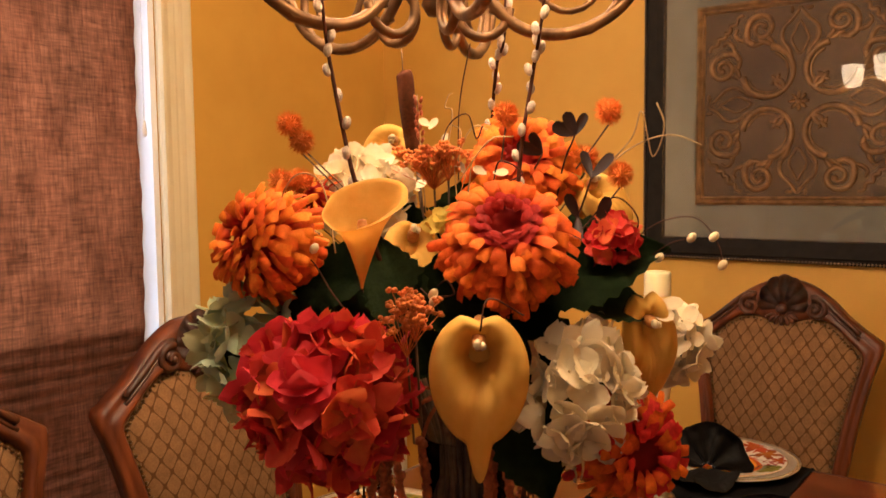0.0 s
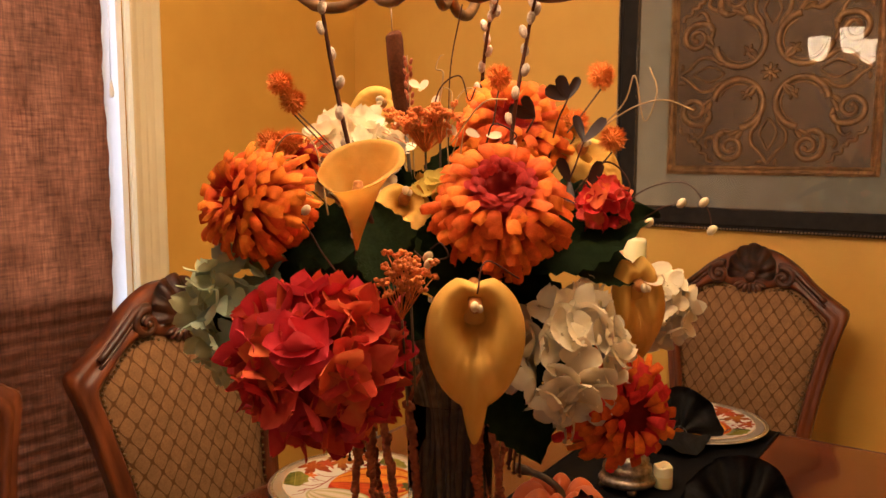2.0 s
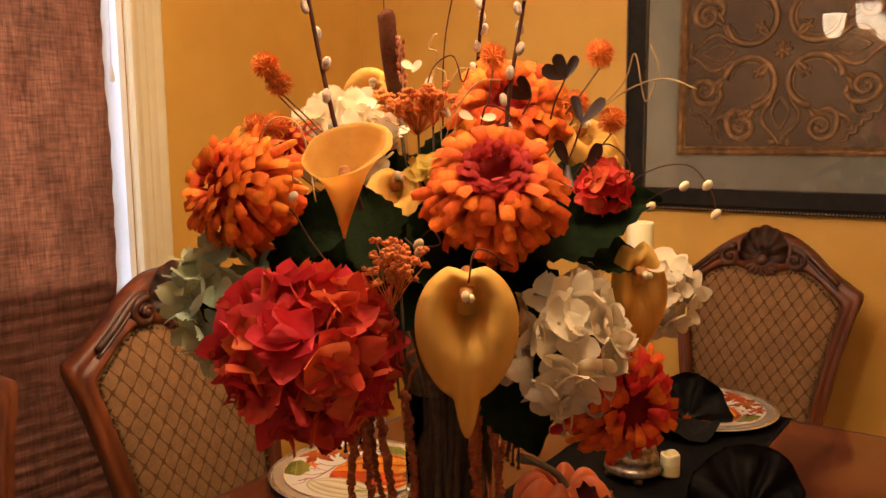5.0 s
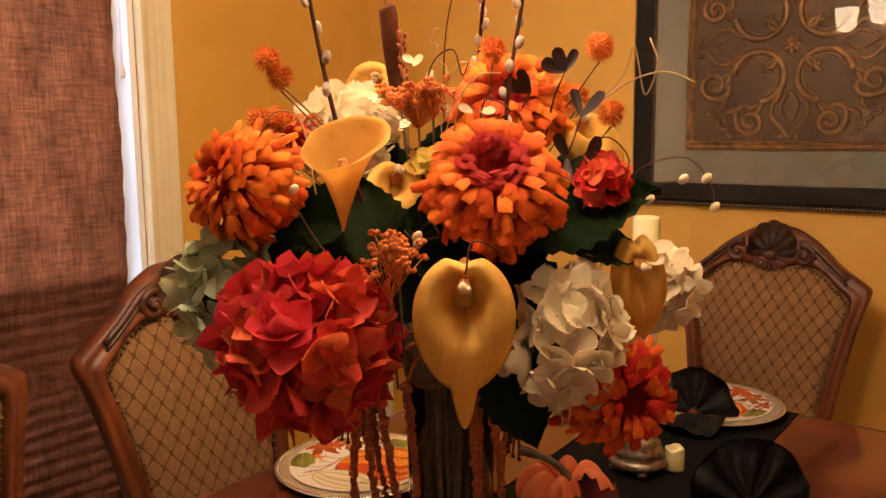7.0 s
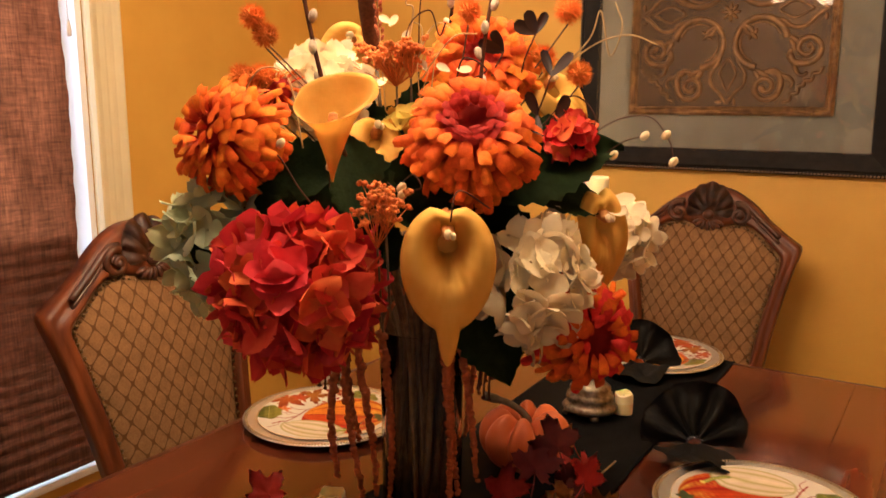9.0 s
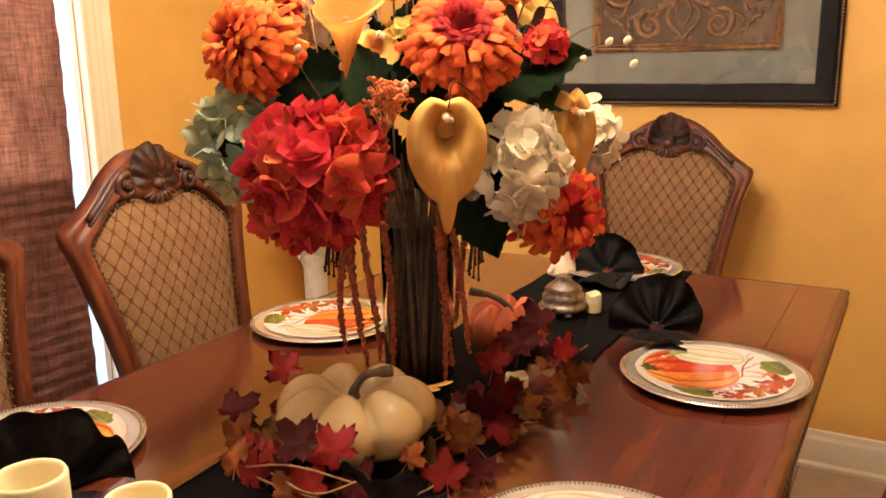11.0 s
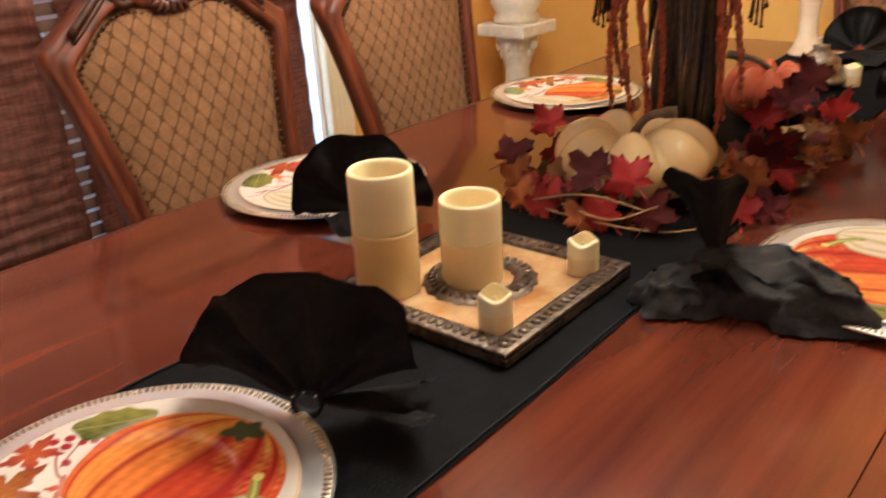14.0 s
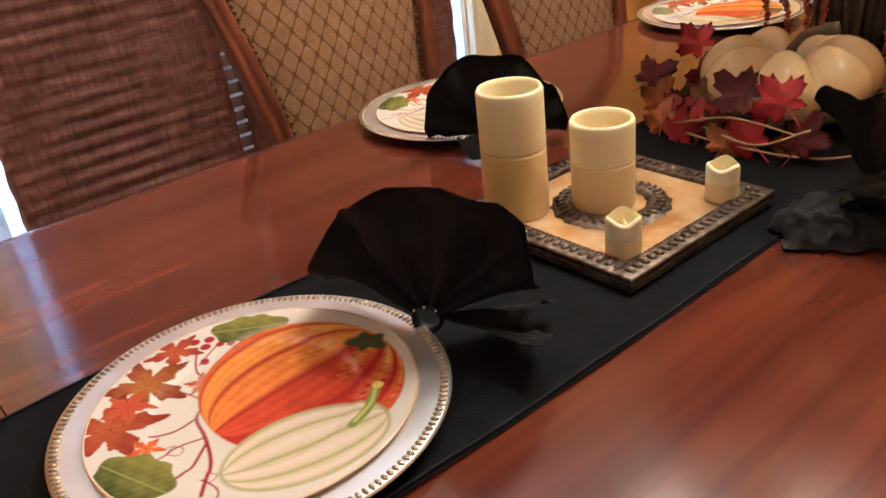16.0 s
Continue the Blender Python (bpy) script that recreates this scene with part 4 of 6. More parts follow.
LEAVES_LOW = [
    ((-0.22, 0.72, 1.24), (0.5, -0.2, -0.3), (0.4, -0.9, 0.2), 2, 0.8), ((-0.24, 0.64, 1.25), (-0.3, -0.2, 0.8), (0.4, -0.9, 0.1), 0, 0.8),
    ((-0.16, 0.72, 1.26), (0.6, 0.0, -0.4), (0.4, -0.9, 0.3), 1, 1.1), ((-0.30, 0.66, 1.22), (-0.2, -0.3, 0.7), (0.4, -0.9, 0.2), 2, 1.0),
    ((-0.28, 0.78, 1.33), (0.2, -0.3, 0.8), (0.4, -0.8, 0.3), 1, 1.0), ((-0.20, 0.80, 1.34), (0.7, 0.2, 0.3), (0.2, -0.7, 0.6), 1, 0.8),
    ((-0.40, 0.85, 1.25), (-0.8, 0.2, 0.2), (-0.3, -0.3, 0.9), 0, 1.1), ((-0.33, 1.0, 1.25), (-0.1, 0.9, 0.2), (0, 0.2, 0.9), 0, 1.1),
    ((-0.25, 0.95, 1.20), (0.5, 0.7, -0.2), (0.3, 0.2, 0.9), 2, 1.1),
]
for k in range(16):  # dark foliage deep between the blooms
    a = k * 2.4
    LEAVES_LOW.append(((AX.x + 0.055 * math.cos(a) + 0.03, AX.y - 0.06 + 0.05 * math.sin(a), 1.14 + 0.013 * k), (math.cos(a), math.sin(a) * 0.5, 0.3 * math.sin(3 * a)), (0.45, -0.8, 0.2), k % 3, 0.8))
for p, d, f, kind, s in LEAVES + LEAVES_LOW:
    m = frame_of(p, f, -Vector(d))
    share("leaf", LEAFM[kind], arr, m @ Matrix.Diagonal((s, s, s, 1)), "dark green serrated leaf")

# fuzzy balls on wires
BALL = bmesh.new()
blob(BALL, (0, 0, 0), (0.62, 0.62, 0.62), None, 2)
for d in sphere_dirs(260):
    d = (d + Vector([rnd.gauss(0, 0.06) for _ in range(3)])).normalized()
    u = d.orthogonal().normalized() * 0.05
    w = d.cross(u)
    L_ = rnd.uniform(0.86, 1.08)
    vs = [BALL.verts.new(d * 0.55 + u), BALL.verts.new(d * 0.55 - u * 0.5 + w * 0.8), BALL.verts.new(d * 0.55 - u * 0.5 - w * 0.8), BALL.verts.new(d * L_)]
    for a, b, c in ((0, 1, 3), (1, 2, 3), (2, 0, 3)):
        BALL.faces.new((vs[a], vs[b], vs[c]))
BALLM = finish(BALL, "ball", FUZZ, False)
for p, r in (((-0.381, 0.583, 1.492), 0.0165), ((-0.372, 0.594, 1.472), 0.0165), ((-0.428, 0.609, 1.424), 0.018), ((-0.407, 0.622, 1.424), 0.018), ((-0.194, 0.769, 1.503), 0.0175),
             ((-0.098, 0.857, 1.507), 0.0185), ((-0.074, 0.841, 1.428), 0.0175), ((-0.149, 0.892, 1.450), 0.020)):
    p = Vector(p)
    bb = share("billy_button", BALLM, arr, Matrix.Translation(p) @ Matrix.Diagonal((r * 1.12, r * 1.12, r * 1.12, 1)), "fuzzy orange ball bloom")
    foot = Vector((AX.x, AX.y, 1.25)) + (p - Vector((AX.x, AX.y, 1.25))) * 0.55
    foot.z = p.z - 0.12
    part("wire_stem", tube(bmesh.new(), smooth_line([p + Vector((0, 0, -r * 0.9)), (p + foot) / 2 + Vector((0.006, 0, -0.01)), foot], 4), 0.0011, 5), STEM, arr)

# pussy willow
for pts in (((-0.276, 0.53, 1.72), (-0.283, 0.545, 1.618), (-0.305, 0.580, 1.545), (-0.293, 0.610, 1.400), (-0.29, 0.68, 1.25)),
            ((-0.195, 0.77, 1.72), (-0.215, 0.80, 1.608), (-0.243, 0.823, 1.572), (-0.282, 0.868, 1.480), (-0.29, 0.87, 1.25)),
            ((-0.095, 0.715, 1.70), (-0.126, 0.740, 1.600), (-0.150, 0.762, 1.550), (-0.172, 0.765, 1.432), (-0.2, 0.8, 1.25))):
    line = smooth_line(pts, 9)
    br = part("willow_branch", tube(bmesh.new(), line, [0.0014 + 0.0018 * k / len(line) for k in range(len(line))], 6), TWIG, arr, "dark pussy willow twig with furry grey buds")
    for k in range(2, len(line) - 8, 2):
        side = Vector((math.cos(k * 2.3), math.sin(k * 2.3), 0))
        bm = bmesh.new()
        blob(bm, line[k] + side * 0.0055 + Vector((0, 0, 0.004)), (0.0052, 0.0052, 0.0085), Matrix.Rotation(0.4 * math.cos(k * 2.3), 4, "Y"), 2)
        part("bud", bm, BUD, br)

# cattail
bm = tube(bmesh.new(), smooth_line([(-0.374, 0.787, 1.575), (-0.373, 0.79, 1.565), (-0.372, 0.795, 1.52), (-0.369, 0.804, 1.468), (-0.368, 0.806, 1.462)], 4), [0.003, 0.008, 0.0105, 0.0115, 0.012] + [0.012] * 8 + [0.011, 0.010, 0.007, 0.004], 10)
ct = part("cattail", bm, CATTAIL, arr, "brown velvety cattail")
part("stem", tube(bmesh.new(), [(-0.374, 0.785, 1.605), (-0.374, 0.787, 1.57)], 0.0009, 5), STEM, ct)
part("stem", tube(bmesh.new(), [(-0.368, 0.806, 1.465), (-0.36, 0.82, 1.3)], 0.003, 5), STEM, ct)

# yarrow heads
for c, r, nh in (((-0.283, 0.738, 1.452), 0.042, 62), ((-0.258, 0.735, 1.462), 0.025, 24), ((-0.186, 0.578, 1.290), 0.034, 26), ((-0.196, 0.575, 1.272), 0.028, 14)):
    c = Vector(c)
    bm = bmesh.new()
    hd = part("yarrow", tube(bm, [c - Vector((0, 0, 0.10)) + 0.3 * (AX - c) * Vector((1, 1, 0)).length * 0.2, c - Vector((0, 0, 0.03))], 0.0015, 5), STEM, arr, "rust orange yarrow head on branching stems")
    for k in range(nh):
        q = c + Vector((rnd.gauss(0, 0.5) * r, rnd.gauss(0, 0.5) * r, rnd.gauss(0, 0.26) * r))
        bm = bmesh.new()
        for _ in range(7):
            blob(bm, Vector((rnd.gauss(0, 0.0030), rnd.gauss(0, 0.0030), rnd.gauss(0, 0.0014))), (0.0032, 0.0032, 0.0026))
        tube(bm, smooth_line([(0, 0, 0), (c - q) * 0.3 + Vector((0, 0, -0.012)), c - q + Vector((0, 0, -0.04))], 3), 0.0006, 4)
        part("floret", bm, YARROW, hd, at=Matrix.Translation(q))

# dark plum leaves on wires
PL = petal_mesh("plum_leaf", PLUM, 0.038, 0.020, 0.10, 0.3, tip=0.1)
for p, dirs in (((-0.128, 0.826, 1.478), ((-0.5, 0, 0.9), (0.45, 0.1, 0.8), (-0.9, -0.2, 0.3))), ((-0.104, 0.824, 1.425), ((-0.3, 0, 0.95), (0.6, 0, 0.8))), ((-0.16, 0.80, 1.455), ((-0.9, 0, 0.4), (-0.3, 0.3, 0.9))),
                ((-0.118, 0.815, 1.375), ((-0.3, -0.2, 0.8), (0.2, -0.3, -0.7))), ((-0.10, 0.83, 1.37), ((0.4, -0.2, 0.6), (0.6, 0.2, -0.2)))):
    for d in dirs:
        share("plum_leaf", PL, arr, frame_of(p, (rnd.uniform(-0.3, 0.9), -0.8, rnd.uniform(-0.3, 0.8)), -Vector(d)) @ Matrix.Diagonal((rnd.uniform(0.6, 1.0), rnd.uniform(0.75, 1.1), 1, 1)), "glossy dark plum leaf")
    part("wire_stem", tube(bmesh.new(), smooth_line([Vector(p), Vector(p) + Vector((-0.02, 0, -0.05)), Vector((-0.16, 0.8, 1.28))], 4), 0.0012, 5), TWIG, arr)

# curling tendrils and budded wires
TENDRILS = [((-0.27, 0.73, 1.44), (-0.262, 0.74, 1.49), (-0.235, 0.745, 1.505), (-0.225, 0.75, 1.475), (-0.215, 0.75, 1.49)), ((-0.24, 0.73, 1.42), (-0.20, 0.74, 1.47), (-0.17, 0.75, 1.475)),
            ((-0.12, 0.85, 1.42), (-0.07, 0.86, 1.47), (-0.055, 0.86, 1.505), (-0.045, 0.87, 1.45), (-0.03, 0.87, 1.485), (-0.04, 0.87, 1.515)), ((-0.11, 0.85, 1.43), (-0.06, 0.86, 1.465), (-0.02, 0.87, 1.475), (0.015, 0.875, 1.462)),
            ((-0.35, 0.60, 1.36), (-0.395, 0.58, 1.39), (-0.365, 0.575, 1.43), (-0.325, 0.58, 1.42), (-0.305, 0.58, 1.34)), ((-0.375, 0.58, 1.335), (-0.345, 0.58, 1.33), (-0.325, 0.59, 1.295), (-0.31, 0.6, 1.27)),
            ((-0.20, 0.75, 1.42), (-0.17, 0.72, 1.445), (-0.145, 0.73, 1.43), (-0.175, 0.72, 1.415), (-0.155, 0.72, 1.42))]
TENDRILS_LOW = [((-0.215, 0.655, 1.30), (-0.19, 0.64, 1.31), (-0.18, 0.64, 1.295), (-0.205, 0.64, 1.29)),
            ((-0.29, 0.80, 1.42), (-0.28, 0.79, 1.52), (-0.262, 0.79, 1.60)), ((-0.12, 0.83, 1.36), (-0.08, 0.835, 1.40), (-0.05, 0.84, 1.375), (-0.06, 0.84, 1.34)), ((-0.10, 0.66, 1.275), (-0.105, 0.60, 1.30), (-0.106, 0.585, 1.268))]
for pts in TENDRILS + TENDRILS_LOW:
    part("tendril", tube(bmesh.new(), smooth_line(pts, 7), 0.0010, 5), rnd.choice((STRAW, TWIG)), arr)
for pts in (((-0.10, 0.86, 1.30), (-0.055, 0.88, 1.36), (0.0, 0.89, 1.375), (0.03, 0.89, 1.345), (0.037, 0.89, 1.318)), ((-0.08, 0.87, 1.30), (-0.03, 0.88, 1.34), (0.0, 0.885, 1.35)), ((-0.30, 0.62, 1.29), (-0.26, 0.575, 1.322)),
            ((-0.36, 0.58, 1.33), (-0.335, 0.575, 1.345)), ((-0.22, 0.63, 1.30), (-0.185, 0.61, 1.29)), ((-0.21, 0.65, 1.27), (-0.19, 0.615, 1.297)), ((-0.06, 0.86, 1.32), (-0.035, 0.87, 1.325))):
    line = smooth_line(pts, 5)
    tw = part("budded_wire", tube(bmesh.new(), line, 0.0008, 5), TWIG, arr)
    for q in (line[-1], line[max(1, len(line) * 2 // 3)])[:2 if len(pts) > 3 else 1]:
        bm = bmesh.new()
        blob(bm, q, (0.0052, 0.0052, 0.0075), Matrix.Rotation(0.7, 4, "Y"), 2)
        part("bud", bm, CREAMBUD, tw, "cream teardrop bud")
FIL = petal_mesh("filler_petal", WHITEP[0], 0.035, 0.022, 0.1, 0.2)
for p, d in (((-0.04, 0.87, 1.265), (0.8, 0.2, 0.2)), ((-0.045, 0.87, 1.262), (0.6, -0.3, 0.0))):
    share("filler_petal", FIL, arr, frame_of(p, (0.2, -0.6, 0.7), -Vector(d)), "pale cream petal")

# a dry grass spike, papery curls and pale petals behind the first blooms
spike = part("grass_spike", tube(bmesh.new(), smooth_line([(-0.335, 0.785, 1.38), (-0.340, 0.782, 1.47), (-0.344, 0.780, 1.540)], 5), 0.0010, 5), STRAW, arr, "dry brown grass spike")
for k in range(18):
    bm = bmesh.new()
    a = k * 2.4
    blob(bm, (-0.3405 - 0.0002 * k + 0.0045 * math.cos(a), 0.7815 + 0.0045 * math.sin(a), 1.478 + 0.0034 * k), (0.0026, 0.0026, 0.0052), Matrix.Rotation(0.5 * math.cos(a), 4, "Y"), 1)
    part("seed", bm, AMARANTH, spike)
for p, d in (((-0.322, 0.778, 1.492), (0.4, -0.2, 0.7)), ((-0.318, 0.776, 1.496), (-0.6, -0.2, 0.4)), ((-0.300, 0.776, 1.470), (0.3, 0.1, 0.8)), ((-0.250, 0.76, 1.432), (-0.4, -0.1, 0.6)), ((-0.190, 0.735, 1.432), (0.8, -0.1, 0.2)), ((-0.200, 0.735, 1.430), (-0.7, -0.1, 0.3))):
    share("filler_petal", FIL, arr, frame_of(p, (0.4, -0.8, 0.5), -Vector(d)) @ Matrix.Diagonal((0.5, 0.55, 0.5, 1)), "pale cream petal")
CURLS = [((-0.300, 0.78, 1.44), (-0.288, 0.78, 1.49), (-0.285, 0.78, 1.515), (-0.296, 0.78, 1.520), (-0.290, 0.78, 1.535), (-0.284, 0.78, 1.537)), ((-0.285, 0.78, 1.43), (-0.262, 0.775, 1.475), (-0.240, 0.77, 1.492), (-0.222, 0.77, 1.486)),
         ((-0.300, 0.78, 1.43), (-0.272, 0.775, 1.462), (-0.268, 0.775, 1.488), (-0.282, 0.775, 1.496)), ((-0.270, 0.76, 1.30), (-0.262, 0.75, 1.37), (-0.236, 0.742, 1.43)), ((-0.262, 0.75, 1.29), (-0.250, 0.745, 1.36), (-0.252, 0.74, 1.44)), ((-0.255, 0.75, 1.30), (-0.236, 0.74, 1.37), (-0.222, 0.735, 1.445))]
for pts in CURLS:
    line = smooth_line(pts, 7)
    part("tendril", tube(bmesh.new(), line, [0.0016 - 0.0010 * k / len(line) for k in range(len(line))], 5), STRAW, arr, "papery straw curl")

# hanging amaranth round the vase
for k, (x, y, zt, zb) in enumerate(((-0.390, 0.745, 1.06, 0.845), (-0.375, 0.760, 1.07, 0.80), (-0.352, 0.752, 1.08, 0.815), (-0.330, 0.765, 1.07, 0.80), (-0.238, 0.815, 1.07, 0.83), (-0.225, 0.83, 1.08, 0.85), (-0.246, 0.80, 1.06, 0.81), (-0.43, 0.83, 1.08, 0.86), (-0.30, 0.97, 1.08, 0.85))):
    bm = bmesh.new()
    n = 84
    out = (Vector((x, y, 0)) - Vector((AX.x, AX.y, 0))).normalized()
    for j in range(n):
        f = j / (n - 1)
        c = Vector((x, y, zt + (zb - zt) * f)) + out * (0.018 * math.sin(2.6 * f + k)) + Vector([rnd.gauss(0, 0.0012) for _ in range(3)])
        s = (0.0082 if j % 2 else 0.0066) * (1 - 0.45 * f) * rnd.uniform(0.8, 1.15)
        blob(bm, c, (s, s, s * 0.9))
    tube(bm, smooth_line([Vector((x, y, zt)), Vector((x, y, zt)) - out * 0.02 + Vector((0, 0, 0.03)), Vector((AX.x, AX.y, 1.12)) + out * 0.04], 4), 0.003, 5)
    part("amaranth", bm, AMARANTH, arr, "rust brown hanging amaranth")
for x, y, a in ((-0.395, 0.755, -1.0), (-0.215, 0.84, 0.6), (-0.41, 0.79, -0.6)):
    bm = bmesh.new()
    for j in range(9):
        e = Vector((x, y, 1.06)) + Vector((math.cos(j * 0.7) * 0.012 + a * 0.03, -0.01 + math.sin(j * 0.7) * 0.012, -0.05 - 0.004 * j))
        tube(bm, smooth_line([(x, y, 1.085), (Vector((x, y, 1.085)) + e) / 2 + Vector((a * 0.012, 0, 0.012)), e], 4), 0.0016, 5)
        blob(bm, e, (0.0035, 0.0035, 0.003))
    part("seed_head", bm, TWIG, arr, "dry dark seed head")
# ---------------------------------------------------------------- framed relief panel
FRAMEBLK = mat("black lacquer frame", (0.016, 0.012, 0.010), (0.010, 0.008, 0.007), rough=0.6, scale=30, bump=0.03, spec=0.1)
BRONZE = mat("antique bronze", (0.26, 0.135, 0.050), (0.085, 0.044, 0.018), rough=0.36, metal=0.55, scale=45, bump=0.2, bscale=180, patch=0.35)
BRONZE_D = mat("dark bronze ground", (0.075, 0.042, 0.018), (0.042, 0.023, 0.010), rough=0.55, metal=0.5, scale=55, bump=0.35, bscale=160, patch=0.35)
MATBOARD = mat("grey green mat board", (0.145, 0.132, 0.096), (0.115, 0.105, 0.074), rough=0.8, scale=18, bump=0.1, patch=0.2)
PC, PH = Vector((-0.300, NY, 1.652)), 0.482
pic = thing("framed_relief", "square scrolled bronze relief in a black beaded frame under glass", "picture", Matrix.Translation(PC))


def square_frame(r0, r1, prof):
    """Mitred square moulding; prof gives (share of the way in, depth)."""
    bm = bmesh.new()
    rings = []
    for f, d in prof:
        r = r0 + (r1 - r0) * f
        rings.append([bm.verts.new((sx * r, -d, sz * r)) for sx, sz in ((-1, -1), (1, -1), (1, 1), (-1, 1))])
    for a, b in zip(rings, rings[1:]):
        for k in range(4):
            bm.faces.new((a[k], a[(k + 1) % 4], b[(k + 1) % 4], b[k]))
    return bm


part("frame", square_frame(PH, PH - 0.070, [(0, 0.002), (0, 0.022), (0.10, 0.030), (0.20, 0.028), (0.28, 0.034), (0.6, 0.026), (0.9, 0.016), (1.0, 0.014), (1.0, 0.004)]), FRAMEBLK, pic, "black lacquered frame", smooth=False)
bm = bmesh.new()
for k in range(96):
    s = -PH + 0.008 + (2 * PH - 0.016) * (k + 0.5) / 96
    for c in ((s, -0.033, -PH + 0.006), (s, -0.033, PH - 0.006), (-PH + 0.006, -0.033, s), (PH - 0.006, -0.033, s)):
        blob(bm, c, (0.0042, 0.004, 0.0042))
part("bead_trim", bm, mat("bronze beads", (0.40, 0.29, 0.17), (0.24, 0.17, 0.10), rough=0.28, metal=0.8), pic, "bronze beaded edge")
part("mat_board", boxed(-PH + 0.068, PH - 0.068, -0.010, -0.004, -PH + 0.068, PH - 0.068), MATBOARD, pic, smooth=False)
IN = 0.308
part("inner_frame", square_frame(IN, IN - 0.026, [(0, 0.0105), (0, 0.018), (0.3, 0.022), (0.6, 0.016), (0.8, 0.019), (1.0, 0.014), (1.0, 0.0105)]), BRONZE, pic, "bronze inner frame", smooth=False)
part("relief_ground", boxed(-IN + 0.025, IN - 0.025, -0.0125, -0.0102, -IN + 0.025, IN - 0.025), BRONZE_D, pic, smooth=False)


def volute(bm, pts, w0, w1, flip):
    """A tapering raised scroll along (x, z) points; flip mirrors it over the diagonal."""
    line = smooth_line([((z if flip else x), -0.0135, (x if flip else z)) for x, z in pts], 4)
    n = len(line)
    tube(bm, line, [w0 + (w1 - w0) * k / n for k in range(n)], 7)
    return line


bm = bmesh.new()
for q in range(4):
    quarter = bmesh.new()
    for flip in (False, True):
        put = lambda x, z: ((z if flip else x), -0.0135, (x if flip else z))
        ring = [(0.092 + 0.074 * math.cos(radians(a)), 0.092 + 0.074 * math.sin(radians(a))) for a in range(238, 84, -14)]
        hook = [(0.068, 0.062), (0.062, 0.050), (0.050, 0.044), (0.046, 0.040)]
        volute(quarter, hook + ring[1:], 0.0065, 0.0120, flip)
        ring2 = [(0.092 + (x - 0.092) * 0.80, 0.092 + (z - 0.092) * 0.80) for x, z in ring[2:-1]]
        volute(quarter, ring2, 0.0025, 0.0050, flip)
        # leaf at the scroll's end, then the outer curl
        for j, (dx, dz, rot) in enumerate(((0.0, 0.010, 0.2), (0.022, 0.004, 0.9), (-0.016, 0.016, -0.3))):
            c = put(0.102 + dx, 0.172 + dz)
            blob(quarter, c, (0.008, 0.007, 0.022), Matrix.Rotation((math.pi / 2 - rot - 0.9) if flip else rot + 0.9, 4, "Y"), 2)
        curl = [(0.130, 0.176), (0.152, 0.190)] + [(0.112 + (0.042 - 0.0065 * k / 2) * math.cos(radians(10 + 50 * k)), 0.224 + (0.042 - 0.0065 * k / 2) * math.sin(radians(10 + 50 * k))) for k in range(11)]
        volute(quarter, curl, 0.0110, 0.0060, flip)
        blob(quarter, put(*curl[-1]), (0.010, 0.008, 0.010), None, 2)
        volute(quarter, [(0.0, 0.272), (0.022, 0.242), (0.048, 0.215), (0.050, 0.180), (0.030, 0.150), (0.026, 0.118)], 0.0050, 0.0085, flip)
        volute(quarter, [(0.0, 0.235), (0.016, 0.205), (0.024, 0.180), (0.010, 0.150), (0.0, 0.138)], 0.0035, 0.0050, flip)
        volute(quarter, [(0.165, 0.268), (0.182, 0.262), (0.186, 0.244), (0.204, 0.240), (0.206, 0.222), (0.222, 0.218)], 0.0050, 0.0075, flip)
        volute(quarter, [(0.152, 0.190), (0.178, 0.196), (0.190, 0.212), (0.182, 0.228)], 0.0080, 0.0045, flip)
        blob(quarter, put(0.024, 0.268), (0.012, 0.007, 0.006), None, 2)
        blob(quarter, put(0.076, 0.060), (0.0105, 0.007, 0.0055), Matrix.Rotation(0.4, 4, "Y"), 2)
    blob(quarter, (0.070, -0.0145, 0.070), (0.007, 0.007, 0.016), Matrix.Rotation(radians(45), 4, "Y"), 2)
    bmesh.ops.transform(quarter, matrix=Matrix.Rotation(q * math.pi / 2, 4, "Y"), verts=quarter.verts)
    me = bpy.data.meshes.new("tmp")
    quarter.to_mesh(me)
    quarter.free()
    bm.from_mesh(me)
    bpy.data.meshes.remove(me)
for k in range(8):
    a = k * math.pi / 4
    blob(bm, (0.016 * math.cos(a), -0.015, 0.016 * math.sin(a)), (0.016, 0.006, 0.0065), Matrix.Rotation(-a, 4, "Y"))
blob(bm, (0, -0.017, 0), (0.009, 0.007, 0.009), None, 2)
part("scrollwork", bm, BRONZE, pic, "raised bronze scrollwork")
pane = part("glass_pane", boxed(-PH + 0.066, PH - 0.066, -0.0270, -0.0255, -PH + 0.066, PH - 0.066), glass("picture glass", ior=1.40), pic, "clear picture glass", smooth=False)
pane.visible_shadow = False

